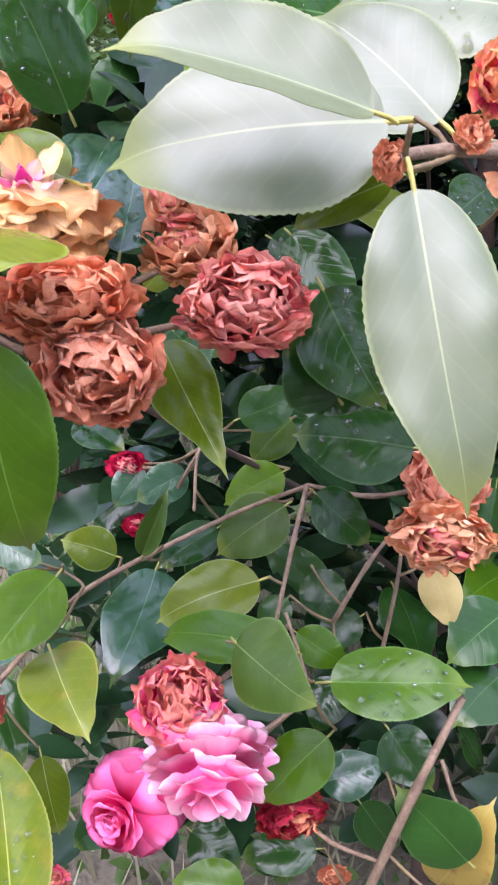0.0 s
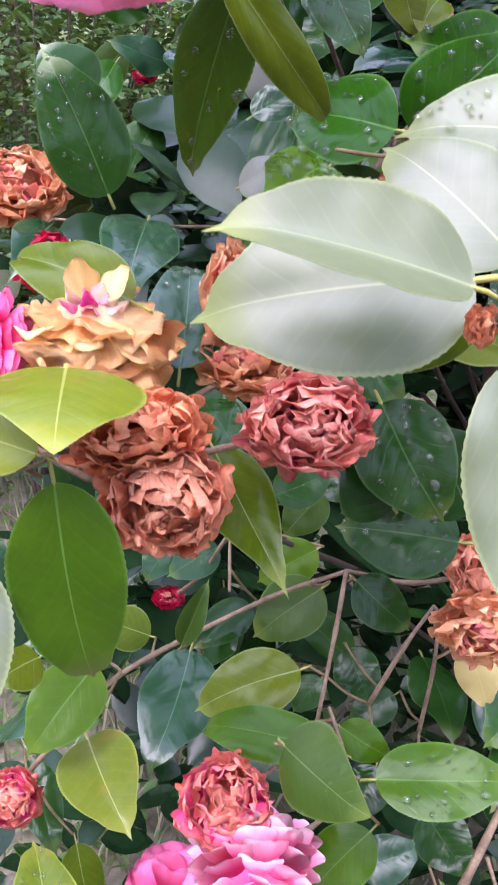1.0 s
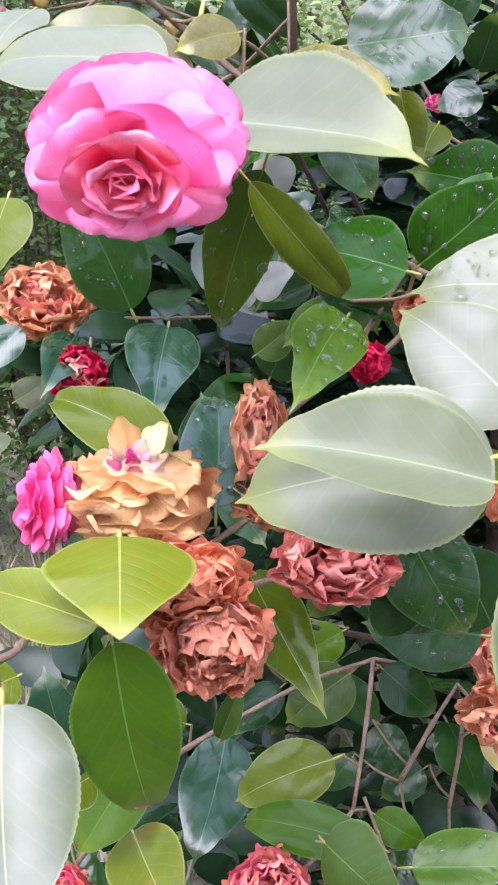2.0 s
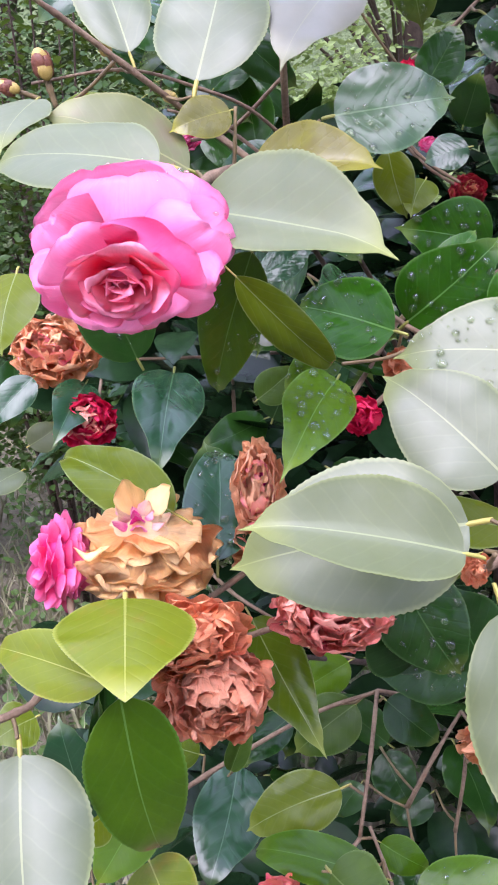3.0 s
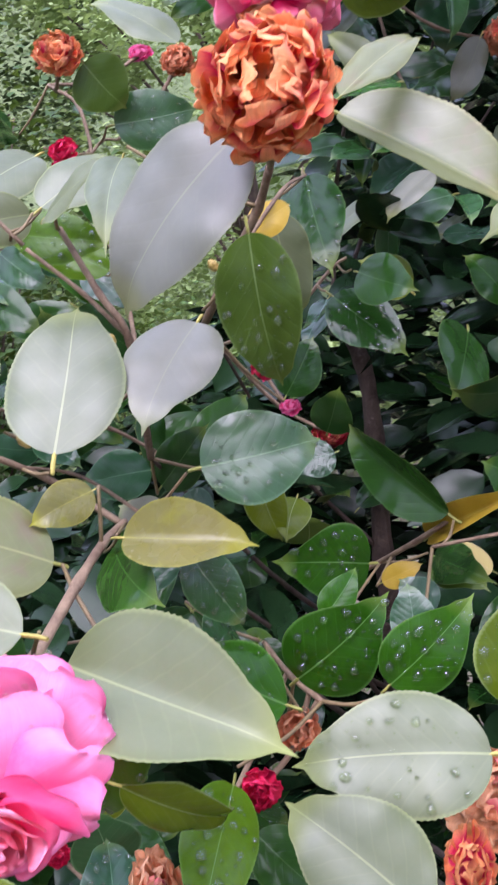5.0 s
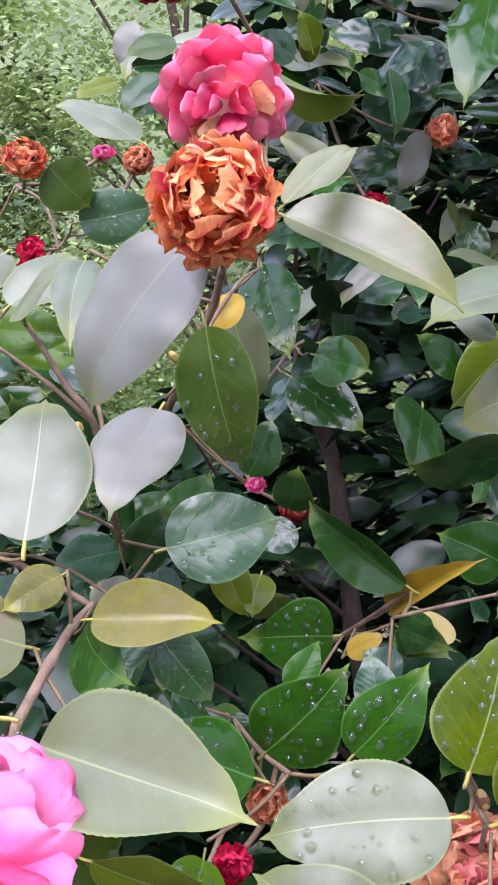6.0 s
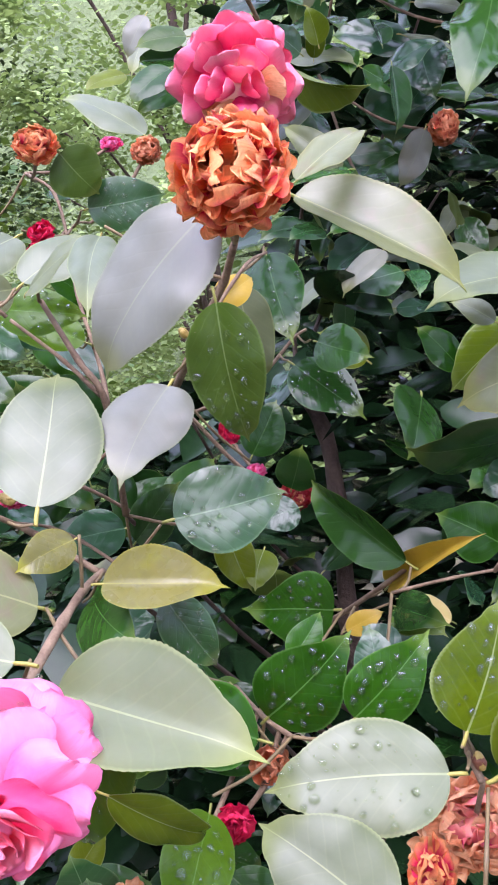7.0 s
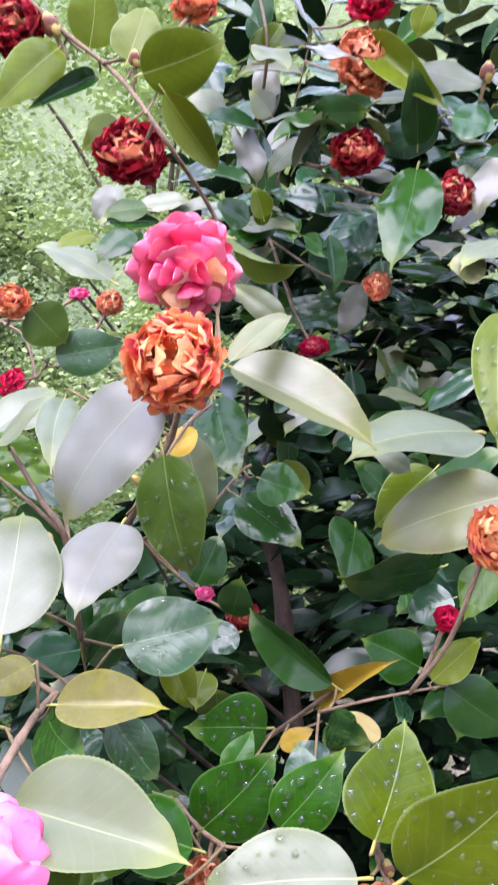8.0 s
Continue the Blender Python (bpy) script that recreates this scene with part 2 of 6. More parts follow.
PETAL = {
    "pink": petal_material("petal_pink", (0.15, (0.96, 0.16, 0.38)), (0.55, (0.97, 0.29, 0.51)), (0.9, (0.97, 0.40, 0.61)), rough=0.48, edge=(0.96, 0.40, 0.62), sheen=0.34),
    "rose": petal_material("petal_rose", (0.2, (0.92, 0.04, 0.26)), (0.8, (0.96, 0.18, 0.46)), rough=0.42, edge=(0.96, 0.36, 0.60), sheen=0.4),
    "rosepink": petal_material("petal_rose_white", (0.2, (0.95, 0.15, 0.42)), (0.8, (0.97, 0.40, 0.62)), rough=0.42, edge=(0.98, 0.80, 0.82), sheen=0.4),
    "hotpink": petal_material("petal_hot_pink", (0.15, (0.72, 0.012, 0.13)), (0.5, (0.88, 0.06, 0.25)), (0.78, (0.93, 0.24, 0.38)), (0.92, (0.95, 0.52, 0.42)), rough=0.48, edge=(0.95, 0.34, 0.44), sheen=0.28),
    "gold": petal_material("petal_gold", (0.1, (0.98, 0.52, 0.22)), (0.45, (0.99, 0.72, 0.36)), (0.85, (0.99, 0.84, 0.55)), rough=0.55, edge=(0.99, 0.80, 0.48), sheen=0.58),
    "pinkheart": petal_material("petal_pink_heart", (0.2, (0.97, 0.13, 0.24)), (0.8, (0.98, 0.30, 0.40)), rough=0.48, edge=(0.98, 0.46, 0.60), sheen=0.45),
    "goldtip": petal_material("petal_yellow", (0.2, (0.98, 0.72, 0.34)), (0.8, (0.99, 0.85, 0.52)), rough=0.5, sheen=0.5),
    "goldpink": petal_material("petal_gold_magenta", (0.2, (0.86, 0.08, 0.42)), (0.45, (0.95, 0.48, 0.62)), (0.75, (0.98, 0.82, 0.62)), rough=0.55, sheen=0.4),
    "rust": petal_material("petal_rust", (0.15, (0.60, 0.12, 0.07)), (0.5, (0.86, 0.33, 0.14)), (0.85, (0.94, 0.54, 0.26)), rough=0.65, edge=(0.93, 0.50, 0.28), sheen=0.35),
    "brown": petal_material("petal_brown", (0.15, (0.62, 0.17, 0.11)), (0.5, (0.86, 0.36, 0.20)), (0.85, (0.94, 0.57, 0.36)), rough=0.7, edge=(0.93, 0.54, 0.35), sheen=0.35),
    "russet": petal_material("petal_russet", (0.15, (0.68, 0.06, 0.14)), (0.5, (0.88, 0.24, 0.24)), (0.85, (0.95, 0.52, 0.38)), rough=0.6, edge=(0.94, 0.50, 0.38), sheen=0.35),
    "peach": petal_material("petal_peach", (0.15, (0.80, 0.24, 0.10)), (0.5, (0.94, 0.50, 0.24)), (0.85, (0.97, 0.68, 0.42)), rough=0.6, edge=(0.97, 0.64, 0.38), sheen=0.35),
    "magenta": petal_material("petal_magenta_brown", (0.15, (0.88, 0.02, 0.30)), (0.45, (0.95, 0.14, 0.46)), (0.58, (0.84, 0.28, 0.22)), (0.9, (0.92, 0.52, 0.36)), rough=0.5, edge=(0.90, 0.42, 0.30), sheen=0.35),
    "crimson": petal_material("petal_crimson", (0.15, (0.58, 0.008, 0.06)), (0.6, (0.84, 0.03, 0.14)), (0.95, (0.90, 0.14, 0.24)), rough=0.5, sheen=0.3),
    "maroon": petal_material("petal_maroon", (0.15, (0.34, 0.010, 0.03)), (0.6, (0.60, 0.03, 0.06)), (0.95, (0.74, 0.22, 0.12)), rough=0.55),
    "orange": petal_material("petal_orange_brown", (0.25, (0.74, 0.03, 0.13)), (0.43, (0.88, 0.12, 0.16)), (0.52, (0.92, 0.25, 0.08)), (0.78, (0.96, 0.50, 0.20)), rough=0.55, edge=(0.97, 0.56, 0.26), sheen=0.42),
}


def simple_material(name, low, high, scale, rough, bump=0.3, depth=0.002, spec=0.4):
    m, n, l, p = mat(name)
    geo = n.new("ShaderNodeNewGeometry")
    big, small = noise_node(n, l, scale, 5.0, geo.outputs["Position"]), noise_node(n, l, scale * 9, 4.0, geo.outputs["Position"])
    both = calc(n, l, "ADD", calc(n, l, "MULTIPLY", big, 0.65), calc(n, l, "MULTIPLY", small, 0.35))
    l.new(ramp(n, l, both, (0.3, low), (0.7, high)), p.inputs["Base Color"])
    p.inputs["Roughness"].default_value = rough
    p.inputs["Specular IOR Level"].default_value = spec
    relief(n, l, p, both, bump, depth)
    return m


BARK = simple_material("bark", (0.078, 0.044, 0.026), (0.29, 0.205, 0.125), 60.0, 0.75, 0.7, 0.003)
# Bark darkened for the shade inside the shrub; reused on the garden trees
SHADED_BARK = simple_material("shaded_bark", (0.03, 0.018, 0.012), (0.095, 0.064, 0.045), 40.0, 0.8, 0.8, 0.006)
YELLOW_STALK = simple_material("yellow_stalk", (0.27, 0.25, 0.05), (0.47, 0.40, 0.10), 90.0, 0.45)
STALK = simple_material("leaf_stalk", (0.14, 0.16, 0.03), (0.30, 0.29, 0.07), 90.0, 0.45)
GREEN_TWIG = simple_material("young_twig", (0.09, 0.06, 0.03), (0.22, 0.16, 0.07), 90.0, 0.55)
BRACT = simple_material("bud_scale", (0.08, 0.022, 0.016), (0.24, 0.09, 0.045), 150.0, 0.5)
BUD_GREEN = simple_material("bud_green", (0.22, 0.15, 0.03), (0.48, 0.36, 0.10), 120.0, 0.45)
# Darker tree leaf, so the added unseen trees reflect dimly in the camellia
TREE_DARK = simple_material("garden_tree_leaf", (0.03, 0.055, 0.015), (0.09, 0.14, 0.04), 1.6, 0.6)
SOIL = simple_material("ground_litter", (0.07, 0.064, 0.040), (0.28, 0.24, 0.17), 7.0, 0.9, 1.0, 0.02)
WEED = leaf_material("weed_leaf", (0.03, 0.075, 0.015), (0.10, 0.18, 0.04), (0.2, 0.3, 0.1), 0.45, 0.4, 0.2)
GRASS = simple_material("grass_blade", (0.09, 0.11, 0.045), (0.34, 0.31, 0.19), 5.0, 0.6)
# Haze and daylight over the far trees put into this pale green
HAZY_TREE_LEAF = leaf_material("hazy_tree_leaf", (0.18, 0.27, 0.09), (0.44, 0.54, 0.24), (0.2, 0.26, 0.1), 0.5, 0.25, 0.35)
# Hedge green darkened: the shade it stands in is put into the colour
SHADED_HEDGE_LEAF = leaf_material("shaded_hedge_leaf", (0.012, 0.036, 0.008), (0.055, 0.11, 0.022), (0.12, 0.2, 0.06), 0.45, 0.3, 0.2)
# Shade inside the shrub is put into this near-black leaf colour
SHADED_INNER_LEAF = simple_material("shaded_inner_leaf", (0.005, 0.016, 0.006), (0.015, 0.042, 0.013), 9.0, 0.22, 0.15, 0.002, 0.25)

water, n_, l_, p_ = mat("water_drop")
# Green tint stands for the leaf sheen lost under a drop
p_.inputs["Base Color"].default_value = (0.80, 0.90, 0.62, 1.0)
p_.inputs["Roughness"].default_value, p_.inputs["IOR"].default_value, p_.inputs["Transmission Weight"].default_value = 0.02, 1.33, 1.0
p_.inputs["Specular IOR Level"].default_value = 1.0
clear, film = n_.new("ShaderNodeBsdfTransparent"), n_.new("ShaderNodeMixShader")
film.inputs[0].default_value = 0.85
# White diffuse paints a faint glint into the bead
glint, bead = n_.new("ShaderNodeBsdfDiffuse"), n_.new("ShaderNodeMixShader")
glint.inputs["Color"].default_value = (0.85, 0.88, 0.85, 1.0)
bead.inputs[0].default_value = 0.018
p_.inputs["Coat Weight"].default_value, p_.inputs["Coat IOR"].default_value = 0.5, 1.5
for a_, b_ in ((clear.outputs[0], film.inputs[1]), (p_.outputs[0], film.inputs[2]), (film.outputs[0], bead.inputs[1]), (glint.outputs[0], bead.inputs[2]), (bead.outputs[0], n_["Material Output"].inputs["Surface"])):
    l_.new(a_, b_)


def dome(bm, m, rings=4, sides=12, uneven=0.0, phase=0.0):
    """One bead of water: the upper half of a flattened ball, with an uneven rim where it has run."""
    top = bm.verts.new(m @ Vector((0, 0, 1)))
    last = None
    for r in range(1, rings + 1):
        a = 0.5 * math.pi * r / rings
        ring = []
        for q in (2 * math.pi * k / sides for k in range(sides)):
            reach = math.sin(a) * (1 + uneven * (math.sin(2 * q + phase) + 0.7 * math.sin(3 * q - 2 * phase)))
            ring.append(bm.verts.new(m @ Vector((reach * math.cos(q), reach * math.sin(q), math.cos(a)))))
        for k in range(sides):
            if last:
                bm.faces.new((last[k], ring[k], ring[(k + 1) % sides], last[(k + 1) % sides]))
            else:
                bm.faces.new((top, ring[k], ring[(k + 1) % sides]))
        last = ring


# ---- mesh makers
def mesh_of(bm, name, *mats, smooth=True):
    me = bpy.data.meshes.new(name)
    bm.to_mesh(me)
    bm.free()
    for m in mats:
        me.materials.append(m)
    if smooth:
        me.polygons.foreach_set("use_smooth", [True] * len(me.polygons))
    return me


def part(name, me, parent, m=None, label=""):
    ob = new(name, me)
    ob.parent = parent
    if m is not None:
        ob.matrix_basis = m
    return tagged(ob, label)


def basis(y, z, at, sx=1.0, sy=1.0, sz=1.0):
    """A pose whose y axis runs along y and whose z axis leans to z."""
    y = Vector(y).normalized()
    z = Vector(z)
    z = (z - y * z.dot(y)).normalized()
    x = y.cross(z)
    m = Matrix((x * sx, y * sy, z * sz)).transposed().to_4x4()
    m.translation = at
    return m


SHAPES = {  # fold of the halves, droop of the tip, waviness, sideways sweep
    "flat": (0.34, 0.16, 0.018, 0.03),
    "fold": (0.52, 0.10, 0.010, 0.02),
    "point": (0.40, 0.20, 0.016, 0.03),
    "keel": (0.50, 0.10, 0.008, 0.02),
    "bend": (0.34, 0.25, 0.020, 0.05),
    "wavy": (0.26, 0.09, 0.050, -0.05),
    "heart": (0.10, 0.12, 0.012, 0.0),
}


def leaf_width(s, shape):
    if shape == "heart":
        if s < 0.32:
            return 0.5 * math.sqrt(max(0.0, 1 - ((0.32 - s) / 0.32) ** 2))
        k = (s - 0.32) / 0.68
        return 0.5 * (1 - k * k) ** 0.85 * (1 - 0.18 * k)
    u, a, b = min(1.0, s / 0.93), 0.55, 1.0 if shape == "point" else 0.80
    peak = (a / (a + b)) ** a * (b / (a + b)) ** b
    body = 0.5 * u ** a * (1 - u) ** b / peak
    drip = max(0.0, min(1.0, (s - 0.78) / 0.15))
    return body + 0.55 * (1 - s) * drip * drip * (3 - 2 * drip)


def leaf_height(x, s, shape, seed):
    """Height of the blade over the chord from base to tip."""
    fold, droop, wave, _ = SHAPES[shape]
    crease = math.sqrt(x * x + 0.0012) - 0.0346
    z = fold * crease * 0.5 - (0.0 if shape in ("fold", "keel") else 0.34) * x * x
    z += 0.007 * abs(x) * math.sin(26 * s + 3 * abs(x) + seed) * min(1.0, 4 * abs(x))
    z += droop * (s - s * s) + 1.1 * (0.0676 * s - max(0.0, s - 0.74) ** 2)
    return z + wave * math.sin(9 * s + seed * 2 + (3 if x > 0 else 0)) * abs(x) * 2


def leaf_mesh(shape, seed, top, stalk, rows=64, cols=10):
    """A unit leaf: length 1 along y, width 1 along x, upper face to +z, toothed margin, stalk below the blade."""
    bm = bmesh.new()
    uv, edge_uv = bm.loops.layers.uv.new("UVMap"), bm.loops.layers.uv.new("Margin")
    rng = random.Random(seed)
    sweep = SHAPES[shape][3]
    sheets = []
    for lift in (0.0, -0.006):
        grid = []
        for i in range(rows + 1):
            s = i / rows
            w = leaf_width(s, shape)
            tooth = 1 + (0.010 if i % 2 else -0.008) + rng.uniform(-0.005, 0.005)
            line = []
            for j in range(cols + 1):
                k = 2 * j / cols - 1
                x = w * k * (tooth if abs(k) == 1 else 1)
                bx = x + sweep * math.sin(math.pi * s)
                line.append((bm.verts.new((bx, s, leaf_height(x, s, shape, seed) + (lift if 0 < j < cols else lift * 0.5))), (x + 0.5, s), (abs(k), s)))
            grid.append(line)
        sheets.append(grid)
    for side, grid in enumerate(sheets):
        for i in range(rows):
            for j in range(cols):
                quad = [grid[i][j], grid[i][j + 1], grid[i + 1][j + 1], grid[i + 1][j]]
                if side:
                    quad.reverse()
                f = bm.faces.new([q[0] for q in quad])
                f.material_index = side
                for loop, q in zip(f.loops, quad):
                    loop[uv].uv, loop[edge_uv].uv = q[1], q[2]
    # stalk and raised rib under the blade
    last = None
    for y, z, r in ((-0.10, -0.03, 0.010), (-0.06, -0.012, 0.011), (0.0, -0.004, 0.010), (0.10, -0.012, 0.006)):
        ring = [bm.verts.new((2.0 * r * math.cos(a), y, z + r * math.sin(a))) for a in (0.5, 1.55, 2.6, 3.65, 4.7, 5.75)]
        if last:
            for k in range(6):
                f = bm.faces.new((last[k], last[(k + 1) % 6], ring[(k + 1) % 6], ring[k]))
                f.material_index = 2
        last = ring
    bmesh.ops.remove_doubles(bm, verts=bm.verts, dist=0.0005)
    bm.normal_update()
    return mesh_of(bm, "leaf", top, LEAF_UNDER, stalk)


LEAF_MESH = {}
leaf_rng = random.Random(11)


def leaf_data(kind, shape):
    pick = (kind, shape, leaf_rng.randrange(3))
    if pick not in LEAF_MESH:
        LEAF_MESH[pick] = leaf_mesh(shape, pick[2], LEAF_TOP[kind], YELLOW_STALK if kind in ("pale", "slate", "bronze", "light", "olive") else STALK)
    return LEAF_MESH[pick], pick[2]


def drops_on(ob, shape, seed, width, length, count):
    """Rain on the blade: many fine beads and a few broad flat drops of real size."""
    bm = bmesh.new()
    taken = []
    while len(taken) < count:
        s = leaf_rng.uniform(0.10, 0.93)
        x = leaf_rng.uniform(-0.88, 0.88) * leaf_width(s, shape)
        big = len(taken) < count * 0.28
        r = leaf_rng.uniform(0.0013, 0.0027) if big else 0.00035 + 0.0008 * leaf_rng.random() ** 2
        if any(((x - a) * width) ** 2 + ((s - b) * length) ** 2 < (1.25 * (r + c)) ** 2 for a, b, c in taken):
            continue
        taken.append((x, s, r))
        spread = leaf_rng.uniform(0.85, 1.35)
        m = Matrix.Translation((x + SHAPES[shape][3] * math.sin(math.pi * s), s, leaf_height(x, s, shape, seed) + 0.12 * r / length + 0.003))
        m @= Matrix.Diagonal((r / width, r * spread / length, (0.8 if big else 0.9) * r / length, 1))
        dome(bm, m, 4, 14 if big else 8, leaf_rng.uniform(0.02, 0.16) if big else 0.03, leaf_rng.uniform(0, 6.28))
    return tagged(part("dew", mesh_of(bm, "dew", water), ob, None, "clear rain drops beaded on the leaf"), kind="stuff")


def leaf(branch, kind, base, tip, normal, width, shape, wet=0):
    me, seed = leaf_data(kind, shape)
    base, tip = Vector(base), Vector(tip)
    length = (tip - base).length
    ob = part("leaf", me, BRANCH[branch], basis(tip - base, normal, base, width, length, length))
    if wet:
        drops_on(ob, shape, seed, width, length, 54 if wet is True else wet)
    return ob


def spline(points, steps=6):
    """Catmull-Rom through the points."""
    p = [Vector(q) for q in points]
    p = [2 * p[0] - p[1]] + p + [2 * p[-1] - p[-2]]
    out = []
    for a, b, c, d in zip(p, p[1:], p[2:], p[3:]):
        for i in range(steps):
            t = i / steps
            out.append(0.5 * (2 * b + (c - a) * t + (2 * a - 5 * b + 4 * c - d) * t * t + (3 * b - a - 3 * c + d) * t ** 3))
    return out + [p[-2]]


def tube(points, r0, r1, sides=8, knobs=0.12, seed=1):
    bm = bmesh.new()
    line = spline(points)
    last, side = None, Vector((0.3, 0.2, 0.9))
    for i, c in enumerate(line):
        t = (line[min(i + 1, len(line) - 1)] - line[max(i - 1, 0)]).normalized()
        side = (side - t * side.dot(t)).normalized()
        up = t.cross(side)
        k = i / (len(line) - 1)
        r = (r0 + (r1 - r0) * k) * (1 + knobs * noise.noise(c * 60 + Vector((seed, 0, 0))) + (0.22 if i % 6 == 0 and 0 < i < len(line) - 1 else 0))
        ring = [bm.verts.new(c + side * (r * math.cos(a)) + up * (r * math.sin(a))) for a in (2 * math.pi * q / sides for q in range(sides))]
        if last:
            for q in range(sides):
                bm.faces.new((last[q], last[(q + 1) % sides], ring[(q + 1) % sides], ring[q]))
        else:
            bm.faces.new(list(reversed(ring)))
        last = ring
    bm.faces.new(last)
    return bm


def stem(thing, r0, r1, *points):
    return part("stem", mesh_of(tube(points, r0 / 1000, r1 / 1000), "stem", BARK), thing)


def twig(branch, *points):
    return part("twig", mesh_of(tube(points, 0.0011, 0.0009, 6), "twig", GREEN_TWIG), BRANCH[branch])


# ---- petals and flowers
def petal_mesh(seed, m, crumple, cup, narrow=1.0, rows=9, cols=12):
    """A unit petal along y, inner face to +z, rounded and notched; crumple withers it."""
    bm = bmesh.new()
    uv = bm.loops.layers.uv.new("UVMap")
    off = Vector((seed * 7.3, seed * 3.1, seed * 1.7))
    grid = []
    for i in range(rows + 1):
        s = i / rows
        w = narrow * 0.56 * (0.24 + 0.76 * math.sin(min(1, s * 1.45) * math.pi / 2)) * (1 - max(0, s - 0.72) ** 2 * 4.2)
        line = []
        for j in range(cols + 1):
            k = 2 * j / cols - 1
            y = s * (1 - (0.26 if crumple else 0.10) * k * k * s) - (0.0 if crumple else 0.05) * s ** 4 * math.exp(-(k / 0.16) ** 2)
            x = w * k
            z = cup * (0.55 * k * k * w + 0.42 * s * s) - cup * 0.5 * max(0, s - 0.7) ** 1.4
            v = Vector((x, y, z))
            if crumple:
                q = v * 2.0 + off
                ruffle = s * crumple
                v += Vector((noise.noise(q), noise.noise(q + Vector((9, 0, 0))), 1.4 * noise.noise(q + Vector((0, 9, 0))))) * 0.26 * ruffle
                q = v * 5.0 + off
                v += Vector((noise.noise(q), noise.noise(q + Vector((5, 0, 0))), 1.2 * noise.noise(q + Vector((0, 5, 0))))) * 0.05 * ruffle
                if crumple > 0.9 and s > 0.5:
                    turn = (s - 0.5) * 2.6
                    v.y += math.sin(turn) / 2.6 - (s - 0.5)
                    v.z += (1 - math.cos(turn)) / 2.6
                wave = math.sin(k * (5.4 + 0.8 * seed) + seed * 1.9 + 1.6 * noise.noise(q * 0.5))
                v.z += 0.12 * crumple * s ** 1.5 * wave
                v.y += 0.05 * ruffle * math.sin(k * 3 + seed * 3)
                crease = 1 - 2 * abs(noise.noise(Vector((k * 3.2, s * 2.2, seed * 4.0))))
                v.z += 0.07 * crumple * s * crease
            else:
                v.z += 0.045 * s * math.sin(k * 3.6 + seed * 2) + 0.05 * s * s * noise.noise(Vector((k * 2.4, s * 2, seed * 5.0)))
                v.z -= 0.9 * max(0, s - 0.72) ** 1.6 * (1.0 + 0.6 * math.sin(seed * 3 + k * 2))
                v.y += 0.03 * s * noise.noise(Vector((k * 3.0, 4.0, seed * 3.0)))
            line.append((bm.verts.new(v), (j / cols, s)))
        grid.append(line)
    for i in range(rows):
        for j in range(cols):
            quad = (grid[i][j], grid[i][j + 1], grid[i + 1][j + 1], grid[i + 1][j])
            f = bm.faces.new([q[0] for q in quad])
            for loop, q in zip(f.loops, quad):
                loop[uv].uv = q[1]
    bmesh.ops.solidify(bm, geom=bm.faces[:], thickness=0.007 if crumple > 0.9 else 0.012)
    return mesh_of(bm, "petal", m)


PETAL_MESH = {}


def petal_data(style, tint, i):
    key = (style, tint, i)
    if key not in PETAL_MESH:
        crumple, cup, narrow = {"fresh": (0.0, 0.55, 1.3), "outer": (0.0, -0.75, 1.08), "drape": (0.6, -0.15, 1.75), "half": (0.18, -0.55, 0.98), "fade": (0.28, 0.25, 1.3), "wilt": (1.0, 0.75, 1.95), "shrivel": (1.0, 0.75, 1.6)}[style]
        fine = {"wilt": 1.9, "drape": 1.6, "shrivel": 1.0}.get(style, 1.3)
        PETAL_MESH[key] = petal_mesh(i + 1, PETAL[tint], crumple, cup * (0.85 + 0.15 * i), narrow, int(9 * fine), int(14 * fine))
    return PETAL_MESH[key]


RINGS = {  # petals, opening angle from the flower's axis, length, height and distance of the base
    "fresh": ((8, 96, 0.98, -0.12, 0.06), (8, 82, 0.96, 0.02, 0.07), (7, 66, 0.86, 0.14, 0.08), (5, 58, 0.72, 0.26, 0.09), (5, 44, 0.54, 0.38, 0.10), (4, 32, 0.42, 0.46, 0.09), (3, 18, 0.34, 0.50, 0.06), (3, 8, 0.28, 0.52, 0.03)),
    "drape": ((12, 142, 0.74, -0.10, 0.36), (12, 128, 0.80, -0.02, 0.32), (11, 115, 0.80, 0.06, 0.26), (9, 100, 0.62, 0.12, 0.18), (6, 56, 0.36, 0.18, 0.10), (5, 36, 0.32, 0.20, 0.06), (4, 16, 0.28, 0.22, 0.03)),
    "half": ((9, 138, 0.56, -0.26, 0.40), (10, 122, 0.56, -0.12, 0.46), (11, 107, 0.56, 0.02, 0.45), (10, 92, 0.56, 0.16, 0.40), (9, 76, 0.54, 0.28, 0.31), (7, 58, 0.50, 0.38, 0.22), (5, 40, 0.44, 0.44, 0.12), (3, 16, 0.36, 0.48, 0.05)),
    "wilt": ((8, 130, 0.50, -0.30, 0.34), (9, 110, 0.54, -0.18, 0.37), (9, 88, 0.57, -0.06, 0.33), (8, 66, 0.59, 0.04, 0.26), (6, 48, 0.58, 0.10, 0.18), (4, 30, 0.54, 0.14, 0.10), (3, 12, 0.46, 0.16, 0.04)),
}
